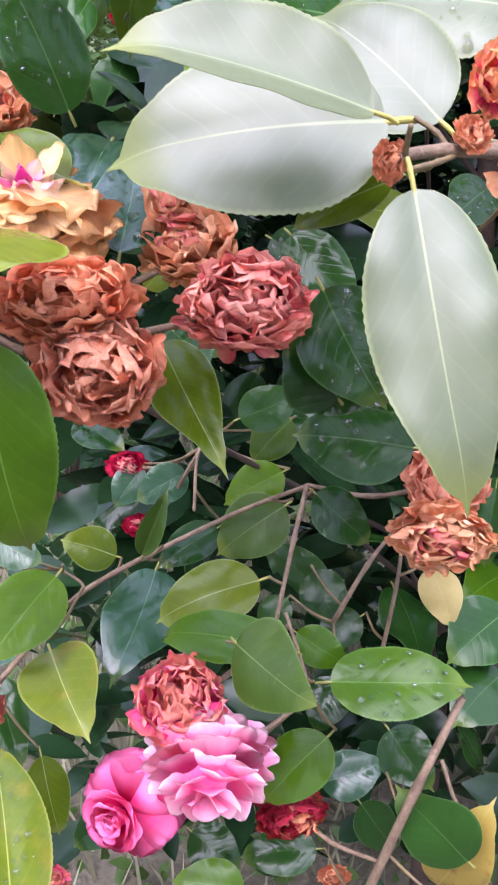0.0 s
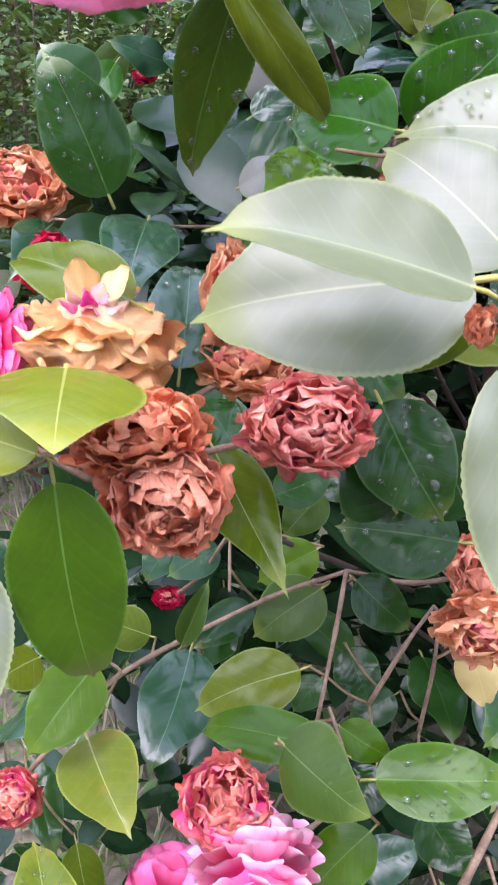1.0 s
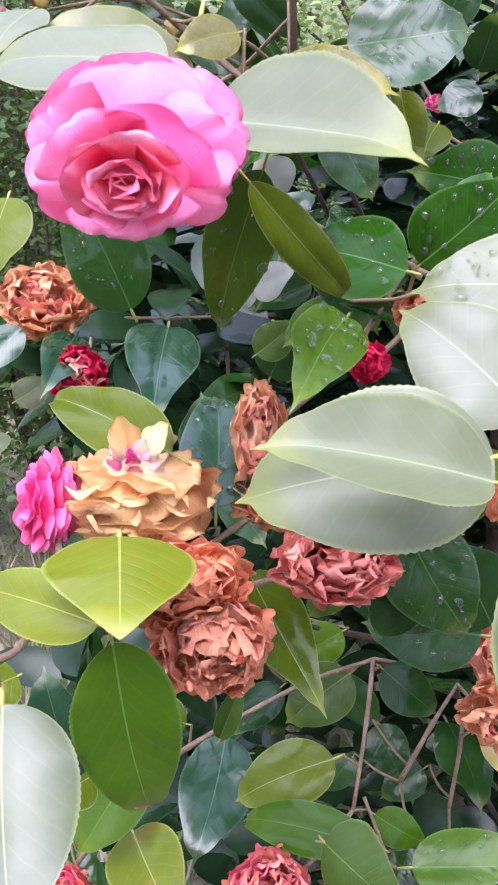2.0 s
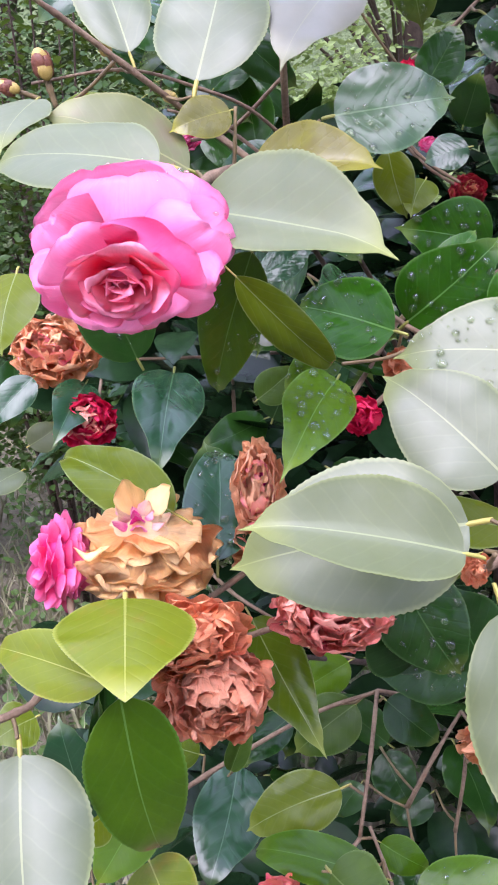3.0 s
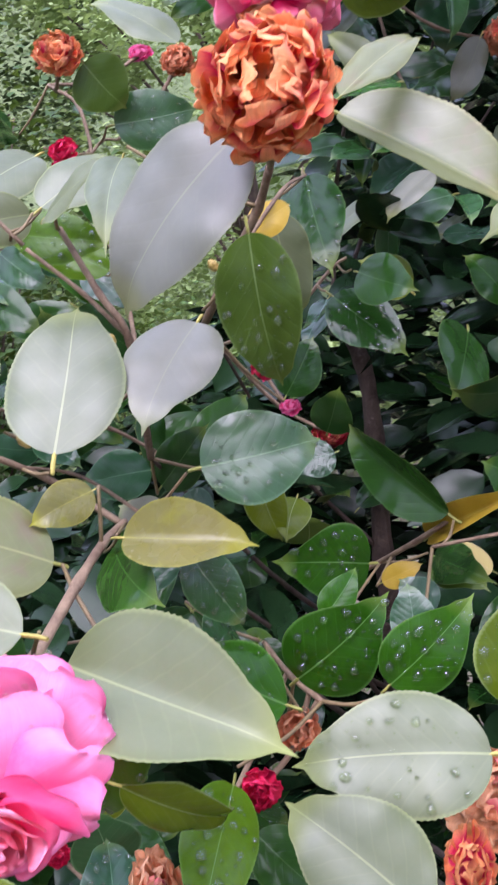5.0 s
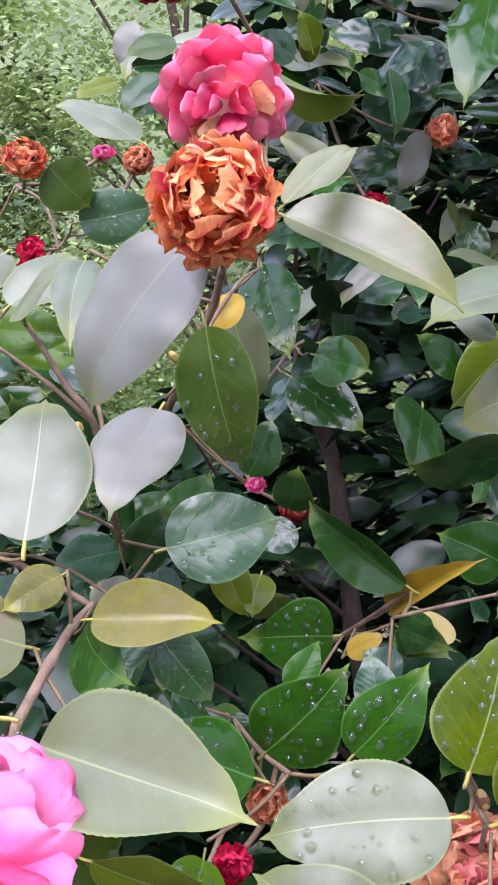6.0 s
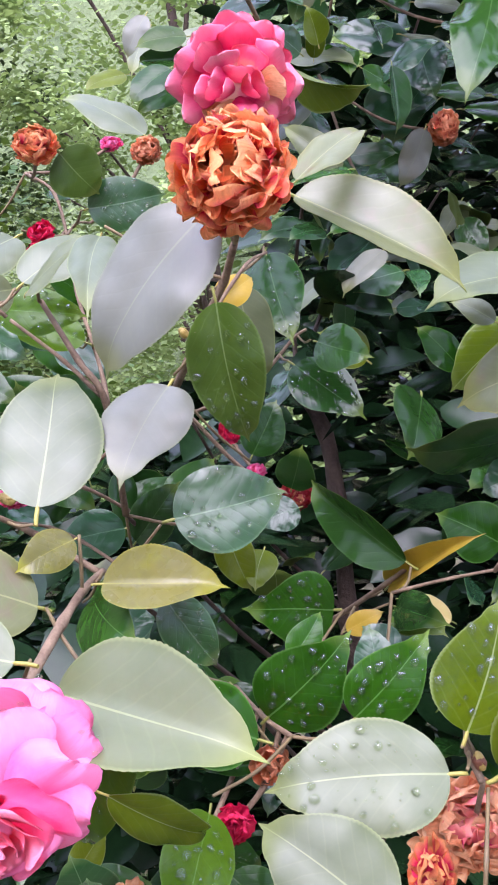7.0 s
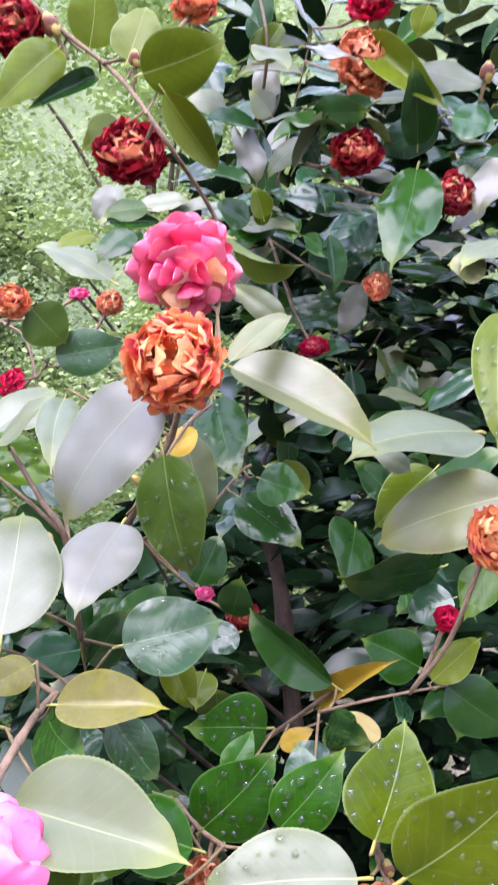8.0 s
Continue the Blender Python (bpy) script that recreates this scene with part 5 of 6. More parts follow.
leaf("low_left", "green", (-0.024, 0.396, 1.138), (-0.015, 0.415, 1.044), (0.12, -0.78, 0.60), 0.044, "bend")
twig("low_left", (-0.058, 0.431, 1.132), (-0.042, 0.415, 1.135), (-0.027, 0.399, 1.145))
leaf("low_left", "dark", (-0.044, 0.461, 1.106), (-0.048, 0.458, 1.036), (0.19, -0.98, -0), 0.015, "fold")
twig("low_left", (-0.054, 0.435, 1.138), (-0.049, 0.448, 1.123), (-0.044, 0.461, 1.113))
leaf("low_left", "pale", (-0.071, 0.401, 1.107), (-0.057, 0.338, 1.042), (0.22, -0.61, 0.76), 0.060, "flat")
twig("low_left", (-0.078, 0.418, 1.116), (-0.075, 0.412, 1.113), (-0.073, 0.406, 1.112))
leaf("near", "pale", (0.12, 0.347, 1.201), (0.14, 0.319, 1.11), (-0.09, -0.69, 0.72), 0.040, "flat")
twig("near", (0.14, 0.386, 1.209), (0.13, 0.37, 1.207), (0.119, 0.352, 1.206))
leaf("near", "pale", (0.1075, 0.351, 1.2215), (0.0305, 0.345, 1.235), (0.0, -0.62, 0.78), 0.038, "keel")
twig("near", (0.119, 0.366, 1.209), (0.119, 0.364, 1.211), (0.119, 0.357, 1.218))
leaf("near", "pale", (0.1155, 0.384, 1.218), (0.0245, 0.388, 1.1995), (-0.06, -0.86, 0.50), 0.060, "flat")
twig("near", (0.135, 0.381, 1.210), (0.131, 0.383, 1.215), (0.1235, 0.384, 1.2195))
leaf("near", "olive", (0.12, 0.396, 1.199), (0.087, 0.411, 1.179), (-0.46, -0.87, 0.17), 0.015, "flat")
twig("near", (0.136, 0.382, 1.21), (0.13, 0.388, 1.204), (0.124, 0.394, 1.202))
leaf("near", "olive", (0.162, 0.488, 1.169), (0.098, 0.476, 1.178), (0.28, -0.58, 0.76), 0.028, "flat")
twig("near", (0.181, 0.436, 1.211), (0.175, 0.462, 1.186), (0.169, 0.489, 1.168))
leaf("low_left", "olive", (0.028, 0.515, 1.108), (0.065, 0.452, 1.063), (-0.06, -0.68, 0.73), 0.034, "point")
leaf("near", "dark", (0.105, 0.5, 1.14), (0.138, 0.491, 1.085), (-0, -0.99, 0.12), 0.047, "flat", True)
leaf("lower", "dark", (0.168, 0.579, 1.033), (0.097, 0.599, 1.031), (-0.22, -0.9, 0.37), 0.052, "flat", True)
leaf("lower", "dark", (0.115, 0.62, 0.984), (0.152, 0.618, 0.95), (0.54, -0.83, 0.1), 0.033, "flat")
twig("lower", (0.109, 0.626, 0.979), (0.111, 0.623, 0.982), (0.113, 0.619, 0.987))
leaf("lower", "dull", (0.097, 0.654, 0.959), (0.051, 0.646, 0.923), (-0.4, -0.9, 0.14), 0.044, "flat")
twig("lower", (0.086, 0.638, 0.97), (0.095, 0.645, 0.966), (0.102, 0.653, 0.965))
leaf("lower", "olive", (0.081, 0.587, 0.938), (0.016, 0.587, 0.904), (-0.47, -0.75, 0.47), 0.042, "bend")
twig("lower", (0.096, 0.572, 0.944), (0.092, 0.579, 0.942), (0.087, 0.586, 0.941))
leaf("lower", "teal", (0.008, 0.656, 0.905), (-0.012, 0.569, 0.866), (-0.02, -0.74, 0.68), 0.052, "wavy")
twig("lower", (0.002, 0.627, 0.93), (0.007, 0.644, 0.919), (0.011, 0.661, 0.911))
leaf("lower", "green", (0.095, 0.504, 0.942), (0.022, 0.569, 0.904), (-0.34, -0.54, 0.77), 0.031, "bend")
twig("lower", (0.104, 0.539, 0.921), (0.103, 0.52, 0.928), (0.102, 0.501, 0.943))
leaf("lower", "dull", (0.069, 0.503, 0.946), (0.111, 0.456, 0.942), (0.02, -0.96, 0.25), 0.048, "heart")
twig("lower", (0.104, 0.538, 0.92), (0.085, 0.518, 0.931), (0.064, 0.503, 0.947))
leaf("lower", "green", (0.123, 0.525, 0.908), (0.206, 0.528, 0.906), (0.05, -0.56, 0.83), 0.045, "flat", True)
twig("lower", (0.11, 0.532, 0.906), (0.112, 0.527, 0.907), (0.114, 0.525, 0.908))
leaf("lower", "green", (0.104, 0.554, 0.922), (0.136, 0.551, 0.903), (0.08, -0.91, 0.42), 0.024, "flat")
twig("lower", (0.091, 0.558, 0.922), (0.097, 0.557, 0.923), (0.101, 0.555, 0.925))
leaf("lower", "light", (-0.052, 0.584, 0.883), (-0.015, 0.519, 0.863), (0.36, -0.92, 0.14), 0.050, "fold")
twig("lower", (-0.034, 0.608, 0.917), (-0.044, 0.596, 0.9), (-0.054, 0.585, 0.89))
leaf("lower", "green", (-0.046, 0.585, 0.937), (-0.082, 0.546, 0.897), (0.08, -0.95, 0.32), 0.044, "flat")
twig("lower", (-0.049, 0.613, 0.926), (-0.045, 0.599, 0.932), (-0.042, 0.587, 0.944))
leaf("lower", "dark", (-0.099, 0.617, 0.838), (-0.073, 0.577, 0.792), (0.22, -0.69, 0.69), 0.030, "flat")
twig("lower", (-0.096, 0.599, 0.841), (-0.1, 0.611, 0.842), (-0.103, 0.622, 0.843))
leaf("lower", "light", (-0.036, 0.415, 0.828), (-0.074, 0.523, 0.857), (0.33, -0.93, 0.18), 0.047, "flat", True)
leaf("lower", "olive", (-0.06, 0.576, 0.806), (-0.049, 0.57, 0.745), (0.29, -0.87, 0.4), 0.029, "flat")
twig("lower", (-0.096, 0.599, 0.841), (-0.078, 0.585, 0.825), (-0.062, 0.577, 0.812))
leaf("lower", "green", (0.125, 0.535, 0.862), (0.088, 0.528, 0.816), (-0.21, -0.82, 0.53), 0.038, "flat")
twig("lower", (0.113, 0.525, 0.899), (0.121, 0.531, 0.88), (0.13, 0.537, 0.866))
leaf("inner", "teal", (0.128, 0.592, 0.779), (0.173, 0.603, 0.79), (0.02, -0.75, 0.66), 0.034, "flat")
leaf("inner", "dark", (0.176, 0.617, 0.806), (0.204, 0.581, 0.784), (-0.16, -0.74, 0.65), 0.039, "flat")
twig("inner", (0.169, 0.634, 0.86), (0.171, 0.631, 0.827), (0.174, 0.629, 0.802))
leaf("low_right", "dark", (0.212, 0.510, 0.794), (0.166, 0.525, 0.838), (-0.1, -0.95, 0.1), 0.046, "bend")
twig("low_right", (0.173, 0.516, 0.821), (0.167, 0.522, 0.829), (0.163, 0.538, 0.835))
leaf("low_right", "brown", (0.205, 0.546, 0.738), (0.2305, 0.532, 0.825), (-0.48, -0.83, 0.28), 0.044, "bend")
twig("low_right", (0.163, 0.512, 0.797), (0.177, 0.51, 0.783), (0.189, 0.503, 0.777))
leaf("inner", "dark", (0.258, 0.643, 0.839), (0.216, 0.603, 0.819), (0.19, -0.45, 0.87), 0.049, "flat")
leaf("inner", "deep", (0.26, 0.661, 0.879), (0.213, 0.628, 0.853), (0.26, -0.53, 0.8), 0.051, "flat")
leaf("inner", "green", (0.273, 0.727, 0.873), (0.226, 0.673, 0.873), (0.17, -0.67, 0.72), 0.039, "flat")
leaf("inner", "dry", (0.202, 0.662, 0.911), (0.218, 0.646, 0.872), (-0.09, -0.94, 0.31), 0.030, "wavy")
twig("inner", (0.177, 0.643, 0.914), (0.188, 0.654, 0.913), (0.2, 0.664, 0.915))
leaf("rear", "dark", (-0.054, 0.72, 1.207), (-0.095, 0.72, 1.295), (0.2, -0.96, 0.19), 0.055, "flat", True)
leaf("rear", "dark", (-0.056, 1.005, 1.246), (-0.082, 0.988, 1.193), (0.22, -0.94, 0.25), 0.043, "flat")
leaf("lower", "dull", (0.007, 0.592, 0.95), (0.023, 0.599, 0.993), (-0.1, -0.98, 0.17), 0.016, "fold")
twig("lower", (0.016, 0.627, 0.939), (0.01, 0.609, 0.94), (0.005, 0.592, 0.946))
leaf("lower", "teal", (0.023, 0.731, 0.949), (-0.015, 0.719, 0.928), (0.16, -0.88, 0.46), 0.031, "flat")
twig("lower", (0.035, 0.717, 0.974), (0.031, 0.725, 0.961), (0.028, 0.732, 0.952))
leaf("lower", "teal", (-0.014, 0.753, 0.942), (-0.034, 0.736, 0.914), (0.22, -0.81, 0.54), 0.028, "flat")
twig("lower", (0.036, 0.718, 0.974), (0.012, 0.737, 0.955), (-0.012, 0.755, 0.945))
leaf("lower", "olive", (-0.021, 0.663, 0.911), (-0.062, 0.668, 0.92), (0.06, -0.87, 0.5), 0.032, "flat")
twig("lower", (-0.016, 0.628, 0.918), (-0.017, 0.644, 0.911), (-0.017, 0.662, 0.91))
leaf("lower", "dark", (0.063, 0.714, 1), (0.107, 0.731, 1.016), (0.01, -0.93, 0.36), 0.034, "flat")
twig("lower", (0.043, 0.729, 0.983), (0.051, 0.721, 0.988), (0.058, 0.713, 0.997))
leaf("lower", "dull", (0.102, 0.752, 0.987), (0.072, 0.744, 0.953), (-0.02, -0.92, 0.38), 0.034, "flat")
twig("lower", (0.044, 0.73, 0.984), (0.075, 0.755, 0.977), (0.106, 0.752, 0.99))
leaf("lower", "green", (0.096, 0.705, 0.963), (0.053, 0.701, 0.936), (-0.02, -0.91, 0.41), 0.034, "flat")
twig("lower", (0.04, 0.722, 0.98), (0.07, 0.716, 0.968), (0.101, 0.706, 0.965))
leaf("lower", "dark", (0.049, 0.696, 0.92), (0.007, 0.658, 0.903), (-0.1, -0.87, 0.49), 0.029, "flat")
twig("lower", (0.034, 0.681, 0.956), (0.044, 0.69, 0.937), (0.054, 0.697, 0.923))
leaf("inner", "dark", (0.122, 0.687, 0.892), (0.141, 0.67, 0.855), (0.04, -0.93, 0.37), 0.035, "flat")
twig("inner", (0.14, 0.644, 0.888), (0.13, 0.666, 0.889), (0.119, 0.688, 0.896))
leaf("inner", "dark", (0.133, 0.583, 0.871), (0.12, 0.563, 0.842), (-0.16, -0.9, 0.41), 0.030, "flat")
twig("inner", (0.134, 0.642, 0.876), (0.134, 0.613, 0.872), (0.135, 0.584, 0.875))
leaf("inner", "dark", (0.157, 0.673, 0.863), (0.124, 0.665, 0.842), (-0.11, -0.84, 0.53), 0.030, "flat")
twig("inner", (0.17, 0.635, 0.867), (0.165, 0.654, 0.863), (0.161, 0.674, 0.866))
leaf("lower", "dark", (-0.002, 0.598, 0.751), (-0.046, 0.595, 0.71), (-0.14, -0.84, 0.53), 0.033, "flat")
leaf("low_right", "dark", (0.041, 0.57, 0.753), (0.076, 0.559, 0.732), (0.23, -0.77, 0.6), 0.033, "flat")
leaf("low_right", "dark", (0.127, 0.577, 0.735), (0.073, 0.576, 0.725), (-0.06, -0.65, 0.75), 0.033, "flat")
twig("low_right", (0.151, 0.513, 0.754), (0.142, 0.55, 0.736), (0.133, 0.577, 0.736))
leaf("low_right", "green", (0.078, 0.53, 0.743), (0.03, 0.533, 0.747), (0.07, -0.7, 0.72), 0.033, "flat")
twig("low_right", (0.151, 0.513, 0.754), (0.117, 0.521, 0.744), (0.083, 0.53, 0.742))
leaf("inner", "dark", (0.158, 0.598, 0.757), (0.186, 0.605, 0.712), (0.14, -0.89, 0.44), 0.031, "flat")
leaf("inner", "dark", (0.102, 0.664, 0.881), (0.082, 0.655, 0.857), (-0.12, -0.89, 0.45), 0.024, "flat")
twig("inner", (0.134, 0.642, 0.876), (0.119, 0.653, 0.877), (0.104, 0.665, 0.883))
leaf("right", "dark", (0.22, 0.694, 1.17), (0.189, 0.666, 1.148), (0.33, -0.75, 0.57), 0.036, "flat", True)
leaf("low_stem", "dark", (0.081, 0.67, 1.137), (0.12, 0.662, 1.118), (-0.06, -0.97, 0.22), 0.033, "flat", True)
leaf("inner", "dark", (0.252, 0.703, 0.957), (0.249, 0.694, 0.895), (-0.24, -0.9, 0.37), 0.026, "flat")
leaf("lower", "grey", (-0.086, 0.598, 0.954), (-0.054, 0.589, 0.943), (-0.04, -0.81, 0.58), 0.025, "flat")
twig("lower", (-0.049, 0.613, 0.926), (-0.069, 0.606, 0.937), (-0.09, 0.599, 0.955))
leaf("lower", "grey", (-0.119, 0.597, 0.946), (-0.081, 0.597, 0.947), (0.01, -0.83, 0.55), 0.028, "flat")
twig("lower", (-0.049, 0.613, 0.926), (-0.086, 0.605, 0.931), (-0.124, 0.597, 0.945))
leaf("rear", "dark", (0.068, 0.846, 1.271), (0.03, 0.789, 1.188), (0.04, -0.95, 0.3), 0.030, "point")
leaf("rear", "dark", (0.076, 0.824, 1.207), (0.025, 0.814, 1.189), (-0.06, -0.95, 0.1), 0.025, "point")
twig("rear", (0.075, 0.889, 1.171), (0.078, 0.857, 1.186), (0.081, 0.824, 1.21))


leaf("fork", "olive", (0.119, 0.673, 1.346), (0.131, 0.668, 1.304), (-0.06, -1, 0.03), 0.026, "bend")
twig("fork", (0.057, 0.699, 1.359), (0.087, 0.687, 1.351), (0.118, 0.674, 1.35))
leaf("low_stem", "green", (0.089, 0.7, 1.213), (0.049, 0.673, 1.19), (0.16, -0.73, 0.66), 0.029, "flat", True)
twig("low_stem", (0.109, 0.627, 1.258), (0.101, 0.664, 1.232), (0.093, 0.702, 1.216))
leaf("rear", "dark", (-0.059, 0.792, 1.222), (-0.111, 0.774, 1.21), (0.04, -0.94, 0.33), 0.027, "flat")
leaf("near", "dark", (0.133, 0.519, 1.097), (0.091, 0.514, 1.077), (-0.08, -0.84, 0.54), 0.035, "flat", True)
# leaf standing in for an unidentified pale flat thing at the left
leaf("rear", "pale", (-0.212, 0.941, 1.045), (-0.245, 0.885, 1.031), (-0, -0.61, 0.8), 0.038, "flat")
leaf("rear", "pale", (-0.153, 0.768, 1.128), (-0.127, 0.777, 1.144), (0.35, -0.9, 0.27), 0.025, "flat")
leaf("side", "pale", (-0.001, 0.869, 1.565), (-0.062, 0.808, 1.515), (-0, -0.8, 0.6), 0.054, "flat")
twig("side", (0.04, 0.898, 1.567), (0.022, 0.885, 1.566), (0.005, 0.874, 1.571))
leaf("side", "green", (0.044, 0.817, 1.476), (-0.029, 0.836, 1.507), (0.03, -0.94, 0.33), 0.036, "flat", True)
twig("side", (0.051, 0.835, 1.47), (0.05, 0.825, 1.471), (0.05, 0.815, 1.474))
leaf("side", "pale", (-0.056, 0.774, 1.541), (-0.101, 0.809, 1.56), (0.02, -0.8, 0.6), 0.031, "flat")
leaf("side", "teal", (0.035, 0.865, 1.475), (-0.04, 0.888, 1.498), (0, -0.87, 0.5), 0.030, "flat")
twig("side", (0.049, 0.845, 1.485), (0.046, 0.853, 1.476), (0.043, 0.862, 1.472))
leaf("side", "dark", (-0.032, 1.046, 1.618), (-0.079, 1.018, 1.605), (0.03, -1, -0.09), 0.029, "flat")
leaf("spray", "olive", (-0.071, 0.615, 1.375), (-0.031, 0.603, 1.376), (-0.02, -0.95, 0.3), 0.018, "flat")
twig("spray", (-0.033, 0.586, 1.399), (-0.054, 0.601, 1.384), (-0.076, 0.615, 1.374))
leaf("low_stem", "dark", (0.072, 0.677, 1.263), (0.11, 0.662, 1.2), (0.1, -0.95, 0.28), 0.040, "flat")
twig("low_stem", (0.109, 0.627, 1.258), (0.088, 0.654, 1.26), (0.068, 0.679, 1.27))
leaf("low_stem", "green", (0.101, 0.691, 1.235), (0.126, 0.666, 1.227), (-0.46, -0.71, 0.54), 0.025, "flat")
twig("low_stem", (0.109, 0.627, 1.258), (0.103, 0.66, 1.242), (0.098, 0.693, 1.236))
leaf("spray", "teal", (0.038, 0.751, 1.259), (0.076, 0.766, 1.28), (0.07, -0.82, 0.56), 0.027, "flat")
leaf("spray", "dark", (0.093, 0.833, 1.335), (0.14, 0.855, 1.37), (0.12, -0.97, 0.2), 0.036, "flat")
twig("spray", (0.061, 0.762, 1.351), (0.074, 0.798, 1.336), (0.088, 0.831, 1.331))
leaf("low_stem", "dull", (0.032, 0.711, 1.177), (0.06, 0.717, 1.199), (0.04, -0.95, 0.3), 0.027, "flat")
leaf("low_stem", "dark", (0.092, 0.611, 1.148), (0.131, 0.595, 1.107), (0.15, -0.92, 0.36), 0.037, "flat")
leaf("lower", "green", (-0.054, 0.758, 1.064), (-0.036, 0.76, 1.081), (-0.11, -0.94, 0.33), 0.017, "flat")
leaf("lower", "olive", (-0.01, 0.758, 1.084), (0.017, 0.762, 1.116), (-0.12, -0.94, 0.31), 0.025, "flat")
leaf("fork", "pale", (0.001, 0.725, 1.514), (-0.046, 0.712, 1.506), (0.11, -0.99, 0.09), 0.033, "flat")
twig("fork", (-0.009, 0.691, 1.503), (-0.001, 0.708, 1.507), (0.007, 0.726, 1.516))
leaf("fork", "pale", (0.009, 0.703, 1.516), (0.056, 0.734, 1.544), (-0.05, -0.76, 0.65), 0.038, "flat")
twig("fork", (-0.008, 0.691, 1.501), (-0.002, 0.695, 1.505), (0.004, 0.7, 1.513))
leaf("fork", "green", (-0.015, 0.78, 1.505), (0.049, 0.761, 1.493), (-0.16, -0.95, 0.27), 0.037, "flat", True)
twig("fork", (-0.009, 0.691, 1.502), (-0.015, 0.736, 1.499), (-0.023, 0.783, 1.506))
leaf("side", "grey", (-0.033, 0.831, 1.495), (0.002, 0.806, 1.466), (-0.24, -0.94, 0.25), 0.028, "flat")
twig("side", (0.047, 0.853, 1.496), (0.004, 0.843, 1.492), (-0.038, 0.833, 1.499))
leaf("side", "dark", (-0.025, 0.978, 1.597), (-0.062, 0.884, 1.588), (-0.05, -1, 0.06), 0.027, "flat")
twig("side", (0.01, 0.963, 1.632), (-0.005, 0.969, 1.611), (-0.02, 0.977, 1.596))
leaf("top", "dull", (0.156, 0.881, 1.718), (0.113, 0.888, 1.712), (-0.1, -0.8, 0.55), 0.031, "flat")
leaf("top", "dark", (0.147, 0.938, 1.709), (0.108, 0.929, 1.677), (-0.1, -0.8, 0.55), 0.034, "flat")
leaf("side", "olive", (0.111, 0.99, 1.72), (0.071, 0.977, 1.703), (-0.1, -0.8, 0.55), 0.025, "flat")
leaf("side", "dull", (0.042, 0.861, 1.627), (0.0704, 0.87, 1.594), (-0.1, -0.98, 0.0), 0.046, "flat")
leaf("top_rear", "olive", (0.263, 0.864, 1.701), (0.253, 0.857, 1.73), (-0.1, -0.8, 0.55), 0.024, "fold")
leaf("mid", "olive", (0.304, 0.936, 1.434), (0.261, 0.949, 1.465), (-0.1, -0.8, 0.55), 0.044, "flat")
leaf("low_stem", "dull", (0.156, 0.721, 1.284), (0.154, 0.707, 1.308), (-0.1, -0.8, 0.55), 0.036, "flat")
leaf("right", "dry", (0.304, 0.77, 1.228), (0.266, 0.79, 1.247), (-0.1, -0.8, 0.55), 0.024, "flat")
leaf("right", "teal", (0.224, 0.669, 1.244), (0.206, 0.682, 1.265), (-0.1, -0.8, 0.55), 0.028, "flat")
leaf("mid", "deep", (0.403, 0.953, 1.415), (0.365, 0.969, 1.461), (-0.1, -0.8, 0.55), 0.038, "flat")
leaf("right", "teal", (0.378, 0.763, 1.341), (0.339, 0.775, 1.326), (-0.1, -0.8, 0.55), 0.041, "flat")
leaf("right", "green", (0.347, 0.619, 1.391), (0.315, 0.604, 1.356), (-0.1, -0.8, 0.55), 0.031, "flat")
leaf("right", "dull", (0.248, 0.732, 1.255), (0.267, 0.68, 1.248), (-0.1, -0.8, 0.55), 0.031, "flat")
leaf("top_rear", "pale", (0.279, 0.866, 1.799), (0.258, 0.863, 1.822), (-0.1, -0.8, 0.55), 0.037, "flat")
leaf("top_rear", "pale", (0.237, 0.872, 1.81), (0.2, 0.877, 1.817), (-0.1, -0.8, 0.55), 0.040, "flat")
leaf("top_rear", "grey", (0.256, 0.899, 1.705), (0.224, 0.9, 1.726), (-0.1, -0.8, 0.55), 0.038, "flat")
leaf("top_rear", "slate", (0.132, 0.957, 1.761), (0.113, 0.967, 1.727), (-0.1, -0.8, 0.55), 0.026, "flat")
leaf("top_rear", "dark", (0.32, 0.854, 1.797), (0.36, 0.811, 1.784), (0.1, -0.9, -0.4), 0.035, "flat")
leaf("top_rear", "pale", (0.3, 0.875, 1.75), (0.34, 0.845, 1.805), (-0.1, -0.8, 0.55), 0.015, "fold")
leaf("top_rear", "light", (0.413, 0.788, 1.87), (0.406, 0.802, 1.846), (-0.1, -0.8, 0.55), 0.024, "flat")
leaf("top_rear", "grey", (0.439, 0.813, 1.777), (0.476, 0.8, 1.761), (-0.1, -0.8, 0.55), 0.053, "flat")
leaf("top_rear", "fresh", (0.426, 0.745, 1.622), (0.396, 0.758, 1.63), (-0.1, -0.8, 0.55), 0.042, "flat")
leaf("low_left", "teal", (-0.054, 0.436, 1.043), (-0.065, 0.447, 1.096), (-0.1, -0.8, 0.55), 0.034, "flat")
leaf("low_left", "dark", (-0.037, 0.414, 1.074), (-0.039, 0.424, 1.123), (-0.1, -0.8, 0.55), 0.012, "fold")
leaf("low_left", "olive", (-0.105, 0.54, 1.031), (-0.129, 0.525, 1.023), (-0.1, -0.8, 0.55), 0.030, "point")
leaf("lower", "olive", (-0.053, 0.477, 1.012), (-0.072, 0.464, 1.004), (-0.1, -0.8, 0.55), 0.026, "flat")
leaf("spray", "pale", (-0.069, 0.548, 1.379), (-0.078, 0.504, 1.354), (-0.1, -0.8, 0.55), 0.028, "flat")
leaf("spray", "olive", (-0.086, 0.539, 1.296), (-0.09, 0.51, 1.259), (-0.1, -0.8, 0.55), 0.034, "flat")
